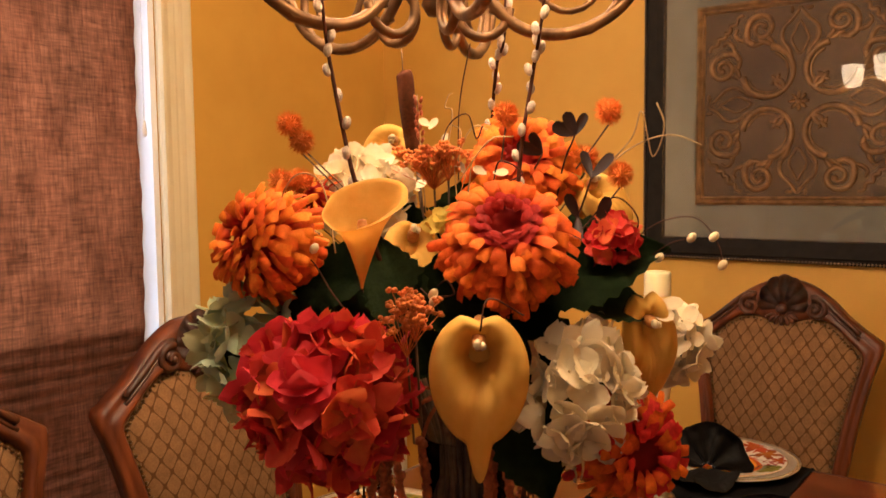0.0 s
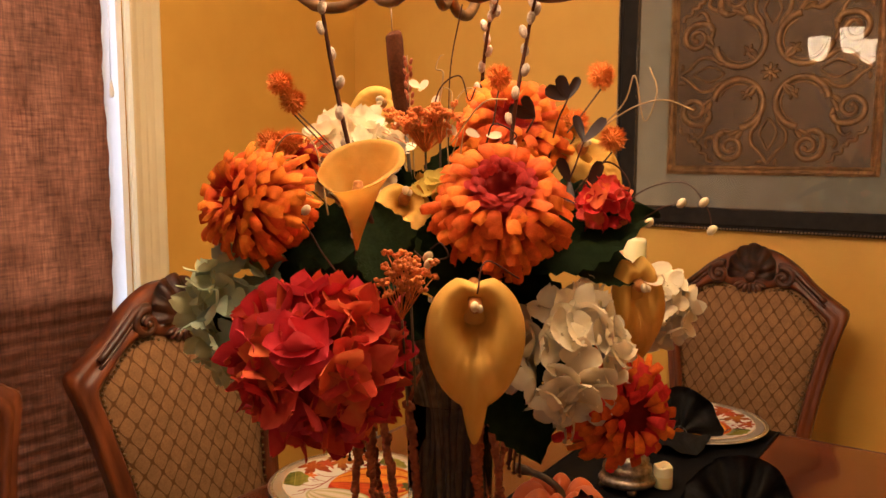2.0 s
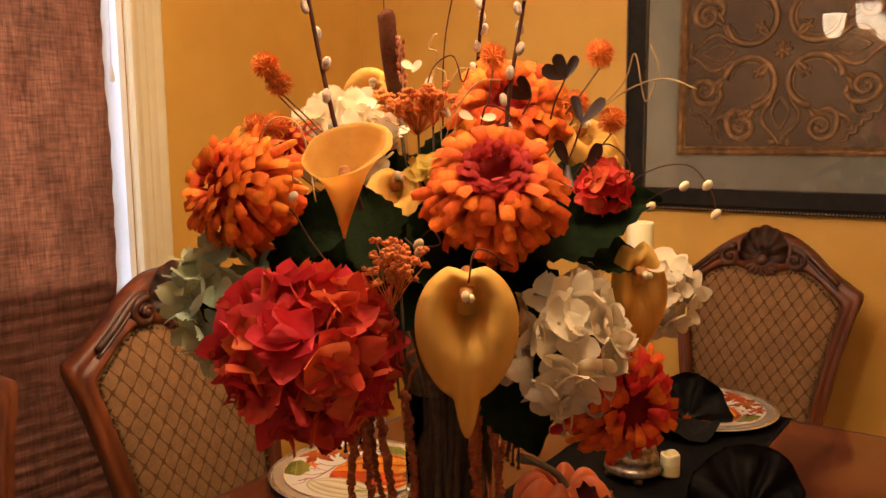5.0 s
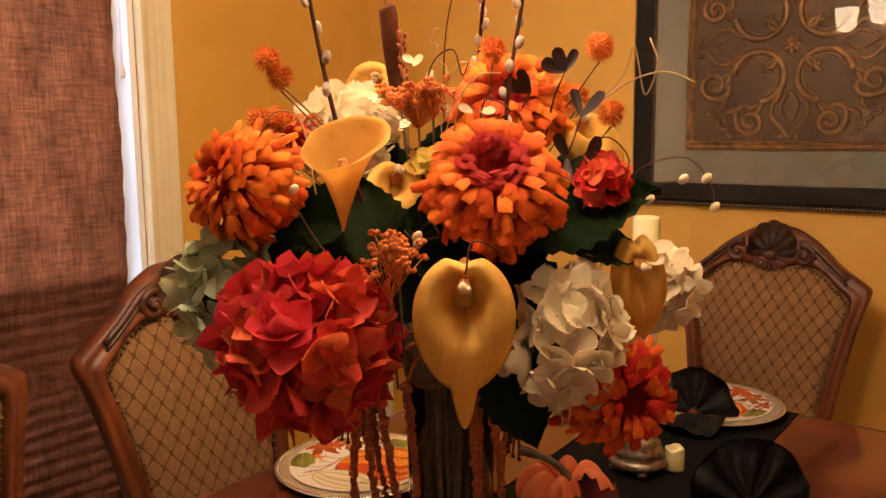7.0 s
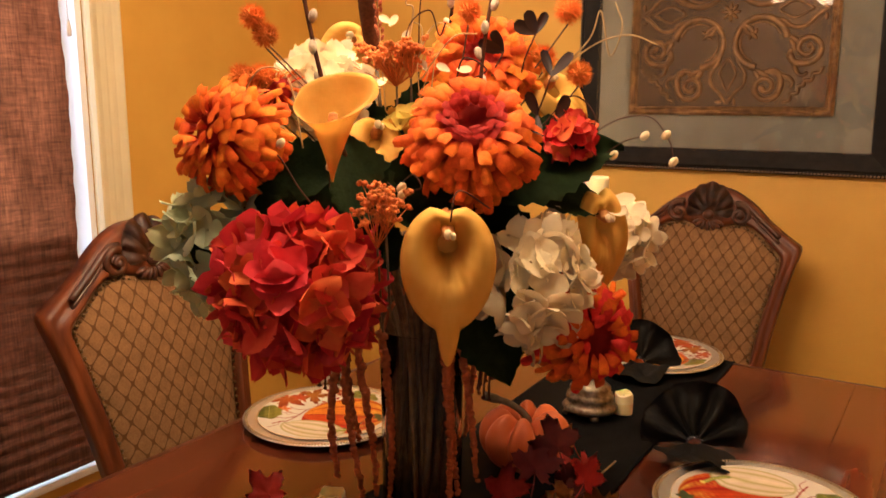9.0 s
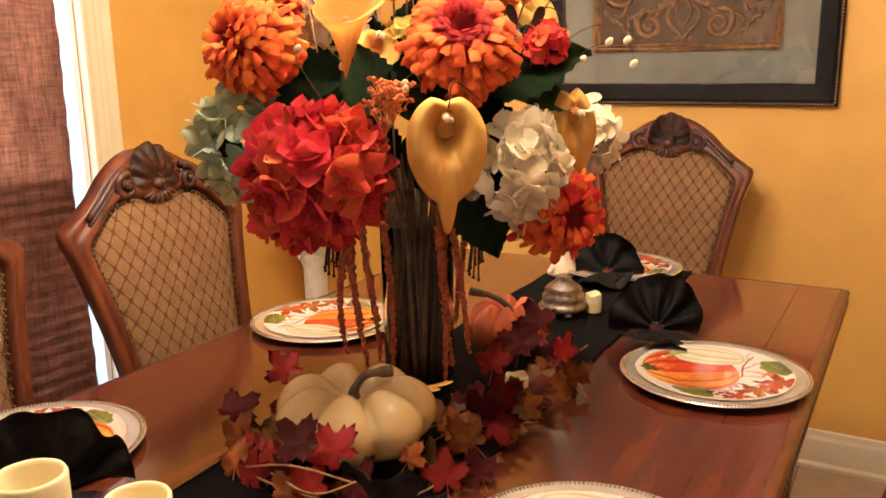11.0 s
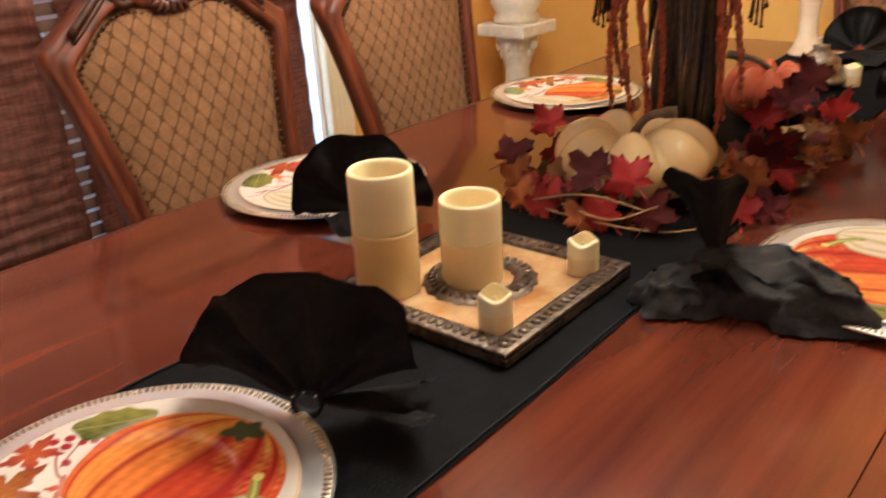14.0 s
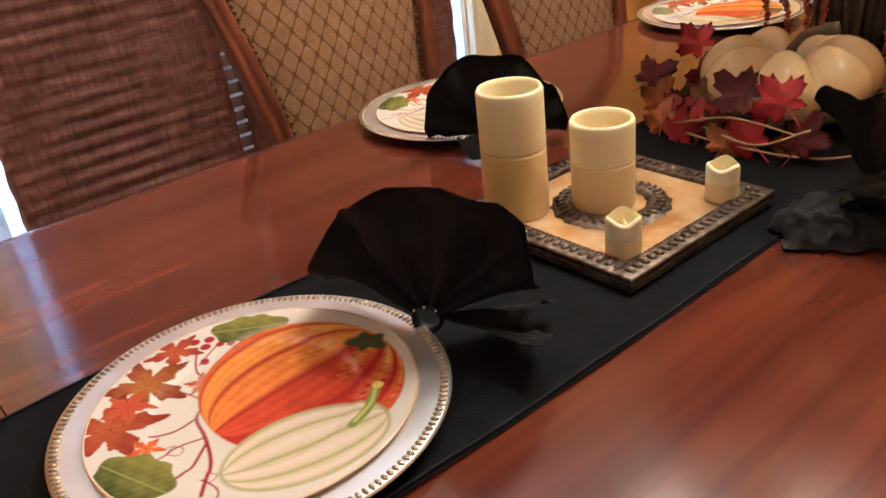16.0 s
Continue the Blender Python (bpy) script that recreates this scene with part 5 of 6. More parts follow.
# ---------------------------------------------------------------- chandelier
IRON = mat("gilded bronze iron", (0.20, 0.105, 0.040), (0.085, 0.045, 0.020), rough=0.4, metal=0.7, scale=40, bump=0.15, patch=0.3)
GLOBE = glow("lit frosted glass", (1.0, 0.74, 0.42), 22.0)
chan = thing("chandelier", "bronze scroll-arm chandelier with lit frosted glass shades", "chandelier", Matrix.Translation(CH + Vector((0, 0, 0.018))))
part("column", turned([(0, 1.60), (0.008, 1.602), (0.016, 1.615), (0.010, 1.63), (0.022, 1.66), (0.030, 1.70), (0.018, 1.74), (0.012, 1.80), (0.024, 1.86), (0.012, 1.92), (0.007, 2.0), (0.007, CEIL - 0.05), (0.05, CEIL - 0.048), (0.06, CEIL - 0.019), (0, CEIL - 0.019)], 20), IRON, chan)
for k in range(5):
    a = radians(180 + 72 * k)
    rot = Matrix.Rotation(a, 4, "Z")
    bm = bmesh.new()
    # scroll arm: out of the column, down and up to the cup, with curls
    arm = smooth_line([(0.02, 0, 1.72), (0.05, 0, 1.645), (0.10, 0, 1.588), (0.165, 0, 1.580), (0.225, 0, 1.612), (0.262, 0, 1.68), (0.27, 0, 1.76), (0.27, 0, 1.80)], 6)
    tube(bm, arm, 0.0075, 8)
    curl = [(0.165 + 0.060 * math.cos(t) * (1 - t / 14), 0, 1.645 + 0.060 * math.sin(t) * (1 - t / 14)) for t in [0.35 * j - 1.6 for j in range(24)]]
    tube(bm, curl, [0.0065 * (1 - 0.02 * j) for j in range(24)], 7)
    curl = [(0.055 + 0.036 * math.cos(-t) * (1 - t / 12), 0, 1.610 + 0.040 * math.sin(-t) * (1 - t / 12)) for t in [0.35 * j for j in range(20)]]
    tube(bm, curl, 0.006, 7)
    arm_ob = part("arm", bm, IRON, chan, at=rot)
    part("cup", turned([(0, 1.785), (0.018, 1.79), (0.022, 1.80), (0.015, 1.812), (0.013, 1.835), (0, 1.836)], 20), IRON, arm_ob, at=Matrix.Translation((0.27, 0, 0)))
    sh = part("shade", turned([(0.018, 1.838), (0.030, 1.842), (0.042, 1.865), (0.047, 1.90), (0.052, 1.945), (0.049, 1.945), (0.044, 1.90), (0.039, 1.866), (0.028, 1.846), (0.018, 1.842)], 28), GLOBE, arm_ob, "lit frosted glass shade", at=Matrix.Translation((0.27, 0, 0)))
    sh.visible_shadow = False
    lamp("bulb", "POINT", Matrix.Translation(CH + rot @ Vector((0.27, 0, 1.90))), BULB, (1.0, 0.66, 0.34), radius=0.045)

# ---------------------------------------------------------------- pedestal with an urn in the corner
STONE = mat("cream plaster", (0.66, 0.58, 0.42), (0.56, 0.48, 0.33), rough=0.7, scale=30, bump=0.15, patch=0.15)
ped = thing("pedestal_column", "cream plaster column pedestal with a carved capital", "pedestal", pose(-1.63, 2.20, FZ) @ Matrix.Diagonal((0.76, 0.76, 1, 1)))
part("shaft", turned([(0.085, 0.10), (0.074, 0.12), (0.066, 0.14), (0.062, 0.56), (0.066, 0.575)], 48, lambda a, z: 1 - 0.05 * abs(math.sin(8 * a))), STONE, ped, "fluted shaft")
part("base", boxed(-0.12, 0.12, -0.12, 0.12, 0.0, 0.05, 0.006), STONE, ped, smooth=False)
part("base_ring", turned([(0, 0.05), (0.11, 0.05), (0.115, 0.068), (0.10, 0.085), (0.09, 0.10), (0, 0.10)], 32), STONE, ped)
bm = turned([(0.066, 0.575), (0.074, 0.585), (0.070, 0.60), (0.085, 0.64), (0.105, 0.675), (0.11, 0.69), (0, 0.69)], 32)
for k in range(8):
    a = k * math.pi / 4 + 0.2
    for h, r, s in ((0.615, 0.078, 0.020), (0.65, 0.098, 0.022)):
        blob(bm, (r * math.cos(a + h), r * math.sin(a + h), h), (s * 0.55, s, s), Matrix.Rotation(a + h, 4, "Z"), 2)
part("capital", bm, STONE, ped, "carved leaf capital")
part("cap_slab", boxed(-0.145, 0.145, -0.145, 0.145, 0.69, 0.735, 0.008), STONE, ped, smooth=False)
urn = thing("urn", "cream ceramic urn on the pedestal", "urn", pose(-1.63, 2.20, FZ + 0.735))
part("body", turned([(0, 0), (0.085, 0), (0.09, 0.02), (0.075, 0.035), (0.10, 0.07), (0.095, 0.10), (0.05, 0.13), (0.04, 0.16), (0.06, 0.22), (0.085, 0.30), (0.09, 0.38), (0.07, 0.44), (0.078, 0.455), (0.07, 0.455), (0.06, 0.44), (0, 0.42)], 32), STONE, urn)

# ---------------------------------------------------------------- chargers and plates
SILVER = mat("brushed silver charger", (0.90, 0.89, 0.87), (0.85, 0.84, 0.82), rough=0.36, metal=0.9, scale=60, bump=0.04, patch=0.08)
BEAD = mat("antique silver beads", (0.62, 0.52, 0.36), (0.30, 0.24, 0.15), rough=0.3, metal=0.9, scale=160, bump=0.2)


PR = 0.1365


def plate_h(r):
    """Height of the plate's face at a radius: flat well, shoulder, rim."""
    f = np.clip((r - 0.082) / 0.012, 0, 1)
    return 0.0118 + 0.0030 * f * f * (3 - 2 * f) + np.clip(r - 0.094, 0, 1) * 0.05


def painted_china():
    """White china whose colours lie in the mesh's paint, under a clear glaze."""
    m = mat("painted china", (0.8, 0.77, 0.7), rough=0.07, scale=20, patch=0.06, spec=0.4)
    t = m.node_tree
    at = t.nodes.new("ShaderNodeAttribute")
    at.attribute_name = "paint"
    hsv = t.nodes["Principled BSDF"].inputs["Base Color"].links[0].from_node
    t.links.new(at.outputs["Color"], hsv.inputs["Color"])
    return m


def paint_plate(x, y):
    """The printed design: two pumpkins, autumn leaves and wine red vines on white."""
    col = np.empty(x.shape + (3,))
    col[:] = (0.63, 0.575, 0.50)
    grain = sum(np.sin(x * f * math.cos(a) + y * f * math.sin(a) + a * 5) for f, a in ((90, 0.3), (170, 1.3), (260, 2.2), (410, 0.9), (640, 1.9), (900, 2.8))) / 6

    def lay(mask, c):
        k = np.clip(mask, 0, 1)[..., None]
        col[:] = col * (1 - k) + np.asarray(c) * k

    def soft(d, edge=0.0009):
        return np.clip(0.5 - d / edge, 0, 1)

    def turned_by(cx, cy, rot):
        dx, dy = x - cx, y - cy
        return dx * math.cos(rot) + dy * math.sin(rot), -dx * math.sin(rot) + dy * math.cos(rot)

    def stroke(pts, w, c):
        line = smooth_line([(px, py, 0) for px, py in pts], 7)
        d = np.full(x.shape, 1.0)
        for a, b in zip(line, line[1:]):
            ux, uy = b.x - a.x, b.y - a.y
            k = np.clip(((x - a.x) * ux + (y - a.y) * uy) / (ux * ux + uy * uy + 1e-12), 0, 1)
            d = np.minimum(d, np.hypot(x - a.x - k * ux, y - a.y - k * uy))
        lay(soft(d - w / 2), c)

    def maple(cx, cy, r, rot, c_in, c_out):
        u, v = turned_by(cx, cy, rot)
        th, d = np.arctan2(v, u), np.hypot(u, v)
        edge = r * (0.66 + 0.26 * np.cos(5 * th) + 0.10 * np.cos(15 * th + 0.5) + 0.05 * grain)
        k = np.clip(d / r + 0.35 * grain, 0, 1)[..., None]
        lay(soft(d - edge), np.asarray(c_in) * (1 - k) + np.asarray(c_out) * k)
        lay(soft(d - edge) * soft(np.abs(np.sin(2.5 * th)) * d - 0.0006, 0.0014) * 0.7, (0.16, 0.03, 0.015))

    def round_leaf(cx, cy, a, b, rot):
        u, v = turned_by(cx, cy, rot)
        q = np.hypot(u / a, v / b)
        k = np.clip(0.5 + v / b * 0.5 + 0.4 * grain, 0, 1)[..., None]
        lay(soft((q - 1 - 0.07 * np.sin(7 * np.arctan2(v, u))) * b), np.asarray((0.045, 0.065, 0.014)) * (1 - k) + np.asarray((0.23, 0.21, 0.035)) * k)
        lay(soft((q - 1) * b) * soft(np.abs(v) - 0.0006), (0.30, 0.28, 0.07))

    wine = (0.27, 0.022, 0.028)
    # vines and small berries
    for pts, w in (([(-0.052, -0.012), (-0.030, -0.030), (-0.016, -0.046), (0.012, -0.052), (0.044, -0.063), (0.075, -0.085)], 0.0032), ([(0.018, -0.053), (0.040, -0.080), (0.044, -0.105)], 0.0026), ([(-0.016, -0.046), (-0.014, -0.066), (-0.022, -0.084)], 0.0022),
                   ([(0.012, -0.052), (0.006, -0.075), (0.012, -0.092)], 0.0018), ([(-0.052, -0.012), (-0.078, -0.016), (-0.108, 0.000)], 0.0020), ([(-0.030, -0.030), (-0.052, -0.036), (-0.070, -0.045)], 0.0020), ([(-0.085, -0.010), (-0.098, 0.014), (-0.110, 0.028)], 0.0016),
                   ([(0.000, -0.078), (0.010, -0.070), (0.016, -0.076), (0.008, -0.082), (0.002, -0.074)], 0.0009), ([(0.052, -0.070), (0.062, -0.066), (0.066, -0.074), (0.058, -0.078)], 0.0010), ([(0.060, -0.076), (0.080, -0.074), (0.096, -0.088)], 0.0016)):
        stroke(pts, w, wine)
    for cx, cy, r in ((-0.104, 0.006, 0.005), (-0.112, 0.014, 0.005), (-0.098, 0.018, 0.004), (-0.118, 0.002, 0.005), (-0.110, 0.028, 0.0045), (-0.086, -0.004, 0.004), (-0.092, 0.026, 0.004)):
        lay(soft(np.hypot(x - cx, y - cy) - r), wine)
    russet, amber = (0.15, 0.024, 0.012), (0.38, 0.085, 0.018)
    maple(-0.118, -0.018, 0.028, 2.0, amber, (0.24, 0.03, 0.02))
    maple(-0.088, -0.058, 0.042, 0.5, (0.36, 0.13, 0.02), russet)
    maple(-0.052, -0.104, 0.046, 1.3, amber, (0.20, 0.024, 0.012))
    maple(-0.070, -0.082, 0.024, 2.2, (0.46, 0.06, 0.025), amber)
    maple(-0.058, -0.020, 0.017, 0.2, (0.50, 0.06, 0.02), amber)
    maple(-0.008, -0.092, 0.016, 0.9, (0.62, 0.16, 0.02), (0.50, 0.07, 0.015))
    round_leaf(-0.100, 0.050, 0.036, 0.021, 0.95)
    round_leaf(0.020, -0.114, 0.036, 0.026, 0.35)

    def meridians(cx, cy, a, b, rot, ribs, shift):
        u, v = turned_by(cx, cy, rot)
        inside = np.hypot(u / a, v / b)
        lon = np.arcsin(np.clip(u / (a * np.sqrt(np.clip(1 - (v / b) ** 2, 1e-4, 1))), -1, 1)) / math.pi + 0.5
        f = lon * ribs + shift
        return inside, f, v / b, b

    # large orange pumpkin, its ribs from a stalk near the rim to the middle
    inside, f, v, b = meridians(0.008, 0.040, 0.096, 0.084, 0.06, 6, 0.15)
    groove = np.abs(f - np.round(f)) * 2
    idx = np.clip(np.floor(f).astype(int), 0, 7)
    ribs = np.asarray(((0.52, 0.11, 0.015), (0.68, 0.24, 0.020), (0.66, 0.19, 0.015), (0.52, 0.060, 0.012), (0.42, 0.028, 0.012), (0.52, 0.080, 0.015), (0.62, 0.25, 0.03), (0.5, 0.06, 0.015)))[idx]
    streak = np.clip(0.5 + 0.6 * grain + 0.35 * np.sin(f * 21 + v * 2), 0, 1)[..., None]
    body = ribs * (0.80 + 0.3 * streak)
    warm = (np.clip(v - 0.25 + 0.5 * grain, 0, 1) * np.clip(groove - 0.25, 0, 1) * 1.6)[..., None]
    body = body * (1 - warm) + np.asarray((0.74, 0.44, 0.05)) * warm
    deep = (np.exp(-(groove / 0.20) ** 2) * 0.85)[..., None]
    body = body * (1 - deep) + np.asarray((0.30, 0.022, 0.012)) * deep
    lay(np.clip(1 - (inside - 1.0) / 0.10, 0, 1) * 0.35, (0.50, 0.46, 0.40))
    lay(soft((inside - 1) * b), body)
    u, w_ = turned_by(0.006, 0.112, 0.5)
    q = np.hypot(u / 0.019, w_ / 0.012)
    lay(soft((q - 1 + 0.22 * np.sin(5 * np.arctan2(w_, u))) * 0.012, 0.003), (0.075, 0.085, 0.035))
    # cream pumpkin in front, with olive grooves
    inside, f, v, b = meridians(0.083, -0.001, 0.043, 0.066, -0.26, 5, 0.5)
    groove = np.abs(f - np.round(f)) * 2
    k = np.clip(groove + 0.25 * grain, 0, 1)[..., None]
    body = np.asarray((0.54, 0.45, 0.27)) * (1 - k) + np.asarray((0.68, 0.56, 0.44)) * k
    line = (np.exp(-(groove / 0.19) ** 2) * 0.9)[..., None]
    body = body * (1 - line) + np.asarray((0.36, 0.33, 0.12)) * line
    lay(soft((inside - 1.03) * b, 0.004), (0.38, 0.35, 0.15))
    lay(soft((inside - 0.98) * b), body)
    stroke([(0.091, 0.036), (0.084, 0.056), (0.066, 0.078)], 0.0085, (0.20, 0.25, 0.05))
    stroke([(0.089, 0.040), (0.080, 0.062), (0.066, 0.077)], 0.0032, (0.48, 0.46, 0.10))
    lay(soft(np.hypot(x - 0.065, y - 0.080) - 0.0048), (0.66, 0.56, 0.12))
    return np.clip(col, 0, 1)


def plate_proto():
    pl = thing("dinner_plate", "white china plate painted with orange and white pumpkins", "plate", group="dinner plates")
    prof = [(0, 0.0095), (0.080, 0.0095), (0.088, 0.0105), (PR - 0.001, 0.0145), (PR + 0.0008, float(plate_h(PR)) - 0.0008), (PR, float(plate_h(PR))), (PR - 0.0015, float(plate_h(PR)) + 0.0001)]
    part("china", turned(prof, 96), mat("plain china", (0.74, 0.62, 0.45), (0.62, 0.44, 0.26), rough=0.15, scale=20), pl, "gilded edge and underside")
    n = 236
    ax = np.linspace(-PR, PR, n)
    gx, gy = np.meshgrid(ax, ax, indexing="ij")
    r = np.hypot(gx, gy)
    k = np.where(r > PR - 0.0012, (PR - 0.0012) / np.maximum(r, 1e-9), 1.0)
    px, py = gx * k, gy * k
    out = r > PR
    corner = lambda a: (a[:-1, :-1], a[1:, :-1], a[1:, 1:], a[:-1, 1:])
    keep = ~np.logical_and.reduce(corner(out))
    quads = np.stack(corner(np.arange(n * n).reshape(n, n)), -1)[keep]
    used, index = np.unique(quads, return_inverse=True)
    px, py = px.ravel()[used], py.ravel()[used]
    me = bpy.data.meshes.new("painted_face")
    me.from_pydata(np.stack((px, py, plate_h(np.hypot(px, py))), -1).tolist(), [], index.reshape(-1, 4).tolist())
    col = paint_plate(px, py)
    att = me.color_attributes.new("paint", "FLOAT_COLOR", "POINT")
    att.data.foreach_set("color", np.concatenate((col, np.ones((len(px), 1))), 1).astype(np.float32).ravel())
    for p in me.polygons:
        p.use_smooth = True
    me.materials.append(painted_china())
    face = share("painted_face", me, pl, Matrix.Identity(4), "glazed print of pumpkins, leaves and vines")
    return pl


def charger_proto():
    c = thing("charger", "round silver charger plate with a beaded rim", "charger", group="charger plates")
    part("dish", turned([(0, 0.0), (0.105, 0.0), (0.118, 0.004), (0.162, 0.0115), (0.165, 0.014), (0.160, 0.0150), (0.128, 0.0105), (0.115, 0.0105), (0.108, 0.0085), (0, 0.0085)], 96), SILVER, c)
    bm = bmesh.new()
    for k in range(170):
        a = 2 * math.pi * k / 170
        blob(bm, (0.1585 * math.cos(a), 0.1585 * math.sin(a), 0.0150), (0.0042, 0.0023, 0.0017), Matrix.Rotation(a, 4, "Z"))
    part("bead_rim", bm, BEAD, c, "beaded rim of antique silver")
    return c


CHARGERS = [(-0.251, -0.276, 0), (0.129, 0.478, 112), (0.131, 1.123, 112), (-0.690, 1.060, -68), (-0.700, 0.350, -68), (-0.262, 1.795, 190)]
ch0, pl0 = charger_proto(), plate_proto()
for i, (x, y, a) in enumerate(CHARGERS):
    z = TZ + (0.006 if abs(x + 0.256) < 0.05 else 0.0012)
    m = pose(x, y, z, 0, 0, a)
    mp = m @ Matrix.Translation((0, 0, -0.0006))
    if i == 0:
        ch0.matrix_world, pl0.matrix_world = m, mp
    else:
        copy_thing(ch0, m), copy_thing(pl0, mp)

# ---------------------------------------------------------------- fan-folded napkins
RINGM = mat("dark ring band", (0.012, 0.012, 0.013), rough=0.5, metal=0.5)
STONES = mat("clear crystal", (0.80, 0.82, 0.84), (0.7, 0.72, 0.74), rough=0.05, metal=0.9)


def fan_sheet(bm, radius, spread, pleats, lean, seed, droop=0.0, crumple=0.008, turn=0.0, deep=0.013):
    """Soft folds gathered at the ring and opening upward; turn tilts the fan sideways."""

    def fan(u, v):
        a = radians(turn - spread + 2 * spread * u)
        w = math.cos(2 * math.pi * u * pleats + 0.6 * math.sin(3 * u + seed))
        w = math.copysign(abs(w) ** 0.75, w) * (0.75 + 0.25 * math.sin(7 * u + seed))
        r = 0.012 + radius * v * (1 + 0.05 * math.sin(9 * u + seed * 2) * v - droop * abs(2 * u - 1) ** 2.2)
        x, h = r * math.sin(a), r * math.cos(a)
        y = w * (0.004 + deep * v ** 0.8) + 0.010 * math.sin(4.1 * u + seed) * v * v + 0.030 * abs(math.sin(a)) ** 2 * v
        # the top edge curls over a little
        y -= 0.018 * max(0, v - 0.8) / 0.2 * (0.5 + 0.5 * math.sin(5 * u + seed))
        q = noise.noise_vector(Vector((x * 16 + seed * 7, v * 1.6, h * 16))) * crumple * v + noise.noise_vector(Vector((x * 55 + seed, 0.3, h * 55))) * crumple * 0.35 * v
        p = Vector((x + q.x, y + q.y * 1.5, h + q.z))
        p = Matrix.Rotation(radians(-lean), 3, "X") @ p
        return (p.x, p.y, max(p.z + 0.026, 0.004 + 0.004 * (1 + w) * v))

    grid_surface(bm, int(max(3, pleats) * 16), 14, fan)
    thicken(bm, 0.0022)
    return bm


def tail_sheet(bm, length, width, heading, seed, rise=0.02):
    """A loose end of the cloth, waving on the table."""

    def tail(u, v):
        a = radians(heading - width + 2 * width * u)
        r = 0.012 + length * v * (1 + 0.16 * math.sin(6 * u + seed))
        z = 0.026 * (1 - v) + 0.004 + rise * v * (0.5 + 0.5 * math.sin(8.5 * u + seed)) + 0.010 * v * v * (1 + math.sin(3 * u + 2 * seed))
        q = noise.noise_vector(Vector((u * 3 + seed * 3, v * 2, 0.3))) * 0.012 * v + noise.noise_vector(Vector((u * 11 + seed, v * 5, 0.7))) * 0.006 * v
        return (r * math.sin(a) + q.x, -r * math.cos(a) + q.y, max(0.003, z + q.z))

    grid_surface(bm, 48, 10, tail)
    thicken(bm, 0.0022)
    return bm


def fold_lobe(bm, at, size, turn, seed):
    """A rounded heap of folded cloth lying on the table."""
    rot = Matrix.Rotation(radians(turn), 3, "Z")

    def lobe(u, v):
        a, e = 2 * math.pi * u, math.pi / 2 * (1 - v) ** 0.9
        d = Vector((math.cos(a) * math.cos(e), math.sin(a) * math.cos(e), math.sin(e)))
        fold = 1 + 0.10 * math.sin(4 * a + 2.5 * math.sin(a + seed) + seed) * math.cos(e)
        q = noise.noise_vector(d * 1.7 + Vector((seed * 5, 0, 0))) * 0.26 + noise.noise_vector(d * 4.5 + Vector((0, seed * 3, 0))) * 0.14
        p = rot @ Vector((d.x * size[0] * fold + q.x * size[0], d.y * size[1] * fold + q.y * size[1], (d.z + q.z * math.sin(e + 0.3)) * size[2]))
        return (at[0] + p.x, at[1] + p.y, max(0.002, at[2] + p.z))

    grid_surface(bm, 56, 14, lobe, close_u=True)
    return bm


def ring_band(nk):
    part("ring", turned([(0.012, -0.006), (0.0145, -0.006), (0.015, 0), (0.0145, 0.006), (0.012, 0.006), (0.011, 0), (0.012, -0.006)], 24), RINGM, nk, "dark metal napkin ring", at=pose(0, 0.0, 0.026, 90, 0, 0))
    bm = bmesh.new()
    for k in range(7):
        a = radians(205 + 21 * k)
        blob(bm, (0.0155 * math.cos(a), -0.006 if k % 2 else 0.0, 0.026 - 0.0155 * math.sin(a) * 0.9), (0.0017, 0.0017, 0.0017))
    part("crystals", bm, STONES, nk, "small clear crystals")


def napkin(m, seed, radius, lean, spread=84, pleats=4, tails=((0, 75),), length=0.075, droop=0.18):
    nk = thing("napkin", "black cloth napkin folded as a fan in a jewelled ring", "napkin", m, group="napkins")
    part("fan", fan_sheet(bmesh.new(), radius, spread, pleats, lean, seed, droop), BLACK, nk)
    for i, (heading, width) in enumerate(tails):
        part("tail", tail_sheet(bmesh.new(), length, width, heading, seed + i), BLACK, nk)
    ring_band(nk)
    return nk


def slumped_napkin(m, seed):
    nk = thing("napkin", "black cloth napkin slumped out of its fan in a jewelled ring", "napkin", m, group="napkins")
    part("fan", fan_sheet(bmesh.new(), 0.128, 24, 1, -12, seed, crumple=0.012, turn=-10, deep=0.020, droop=0.25), BLACK, nk, "upright fold of the fan")
    part("fold", fold_lobe(bmesh.new(), (0.070, -0.028, 0.0), (0.092, 0.056, 0.062), -14, seed), BLACK, nk, "fallen fold of the fan")
    part("fold", fold_lobe(bmesh.new(), (-0.030, -0.046, 0.0), (0.060, 0.046, 0.044), 40, seed + 1), BLACK, nk, "fallen fold of the fan")
    part("fold", fold_lobe(bmesh.new(), (0.012, -0.010, 0.0), (0.044, 0.036, 0.060), 0, seed + 2), BLACK, nk, "gathered cloth at the ring")
    part("tail", tail_sheet(bmesh.new(), 0.060, 60, -10, seed, 0.030), BLACK, nk)
    ring_band(nk)
    return nk


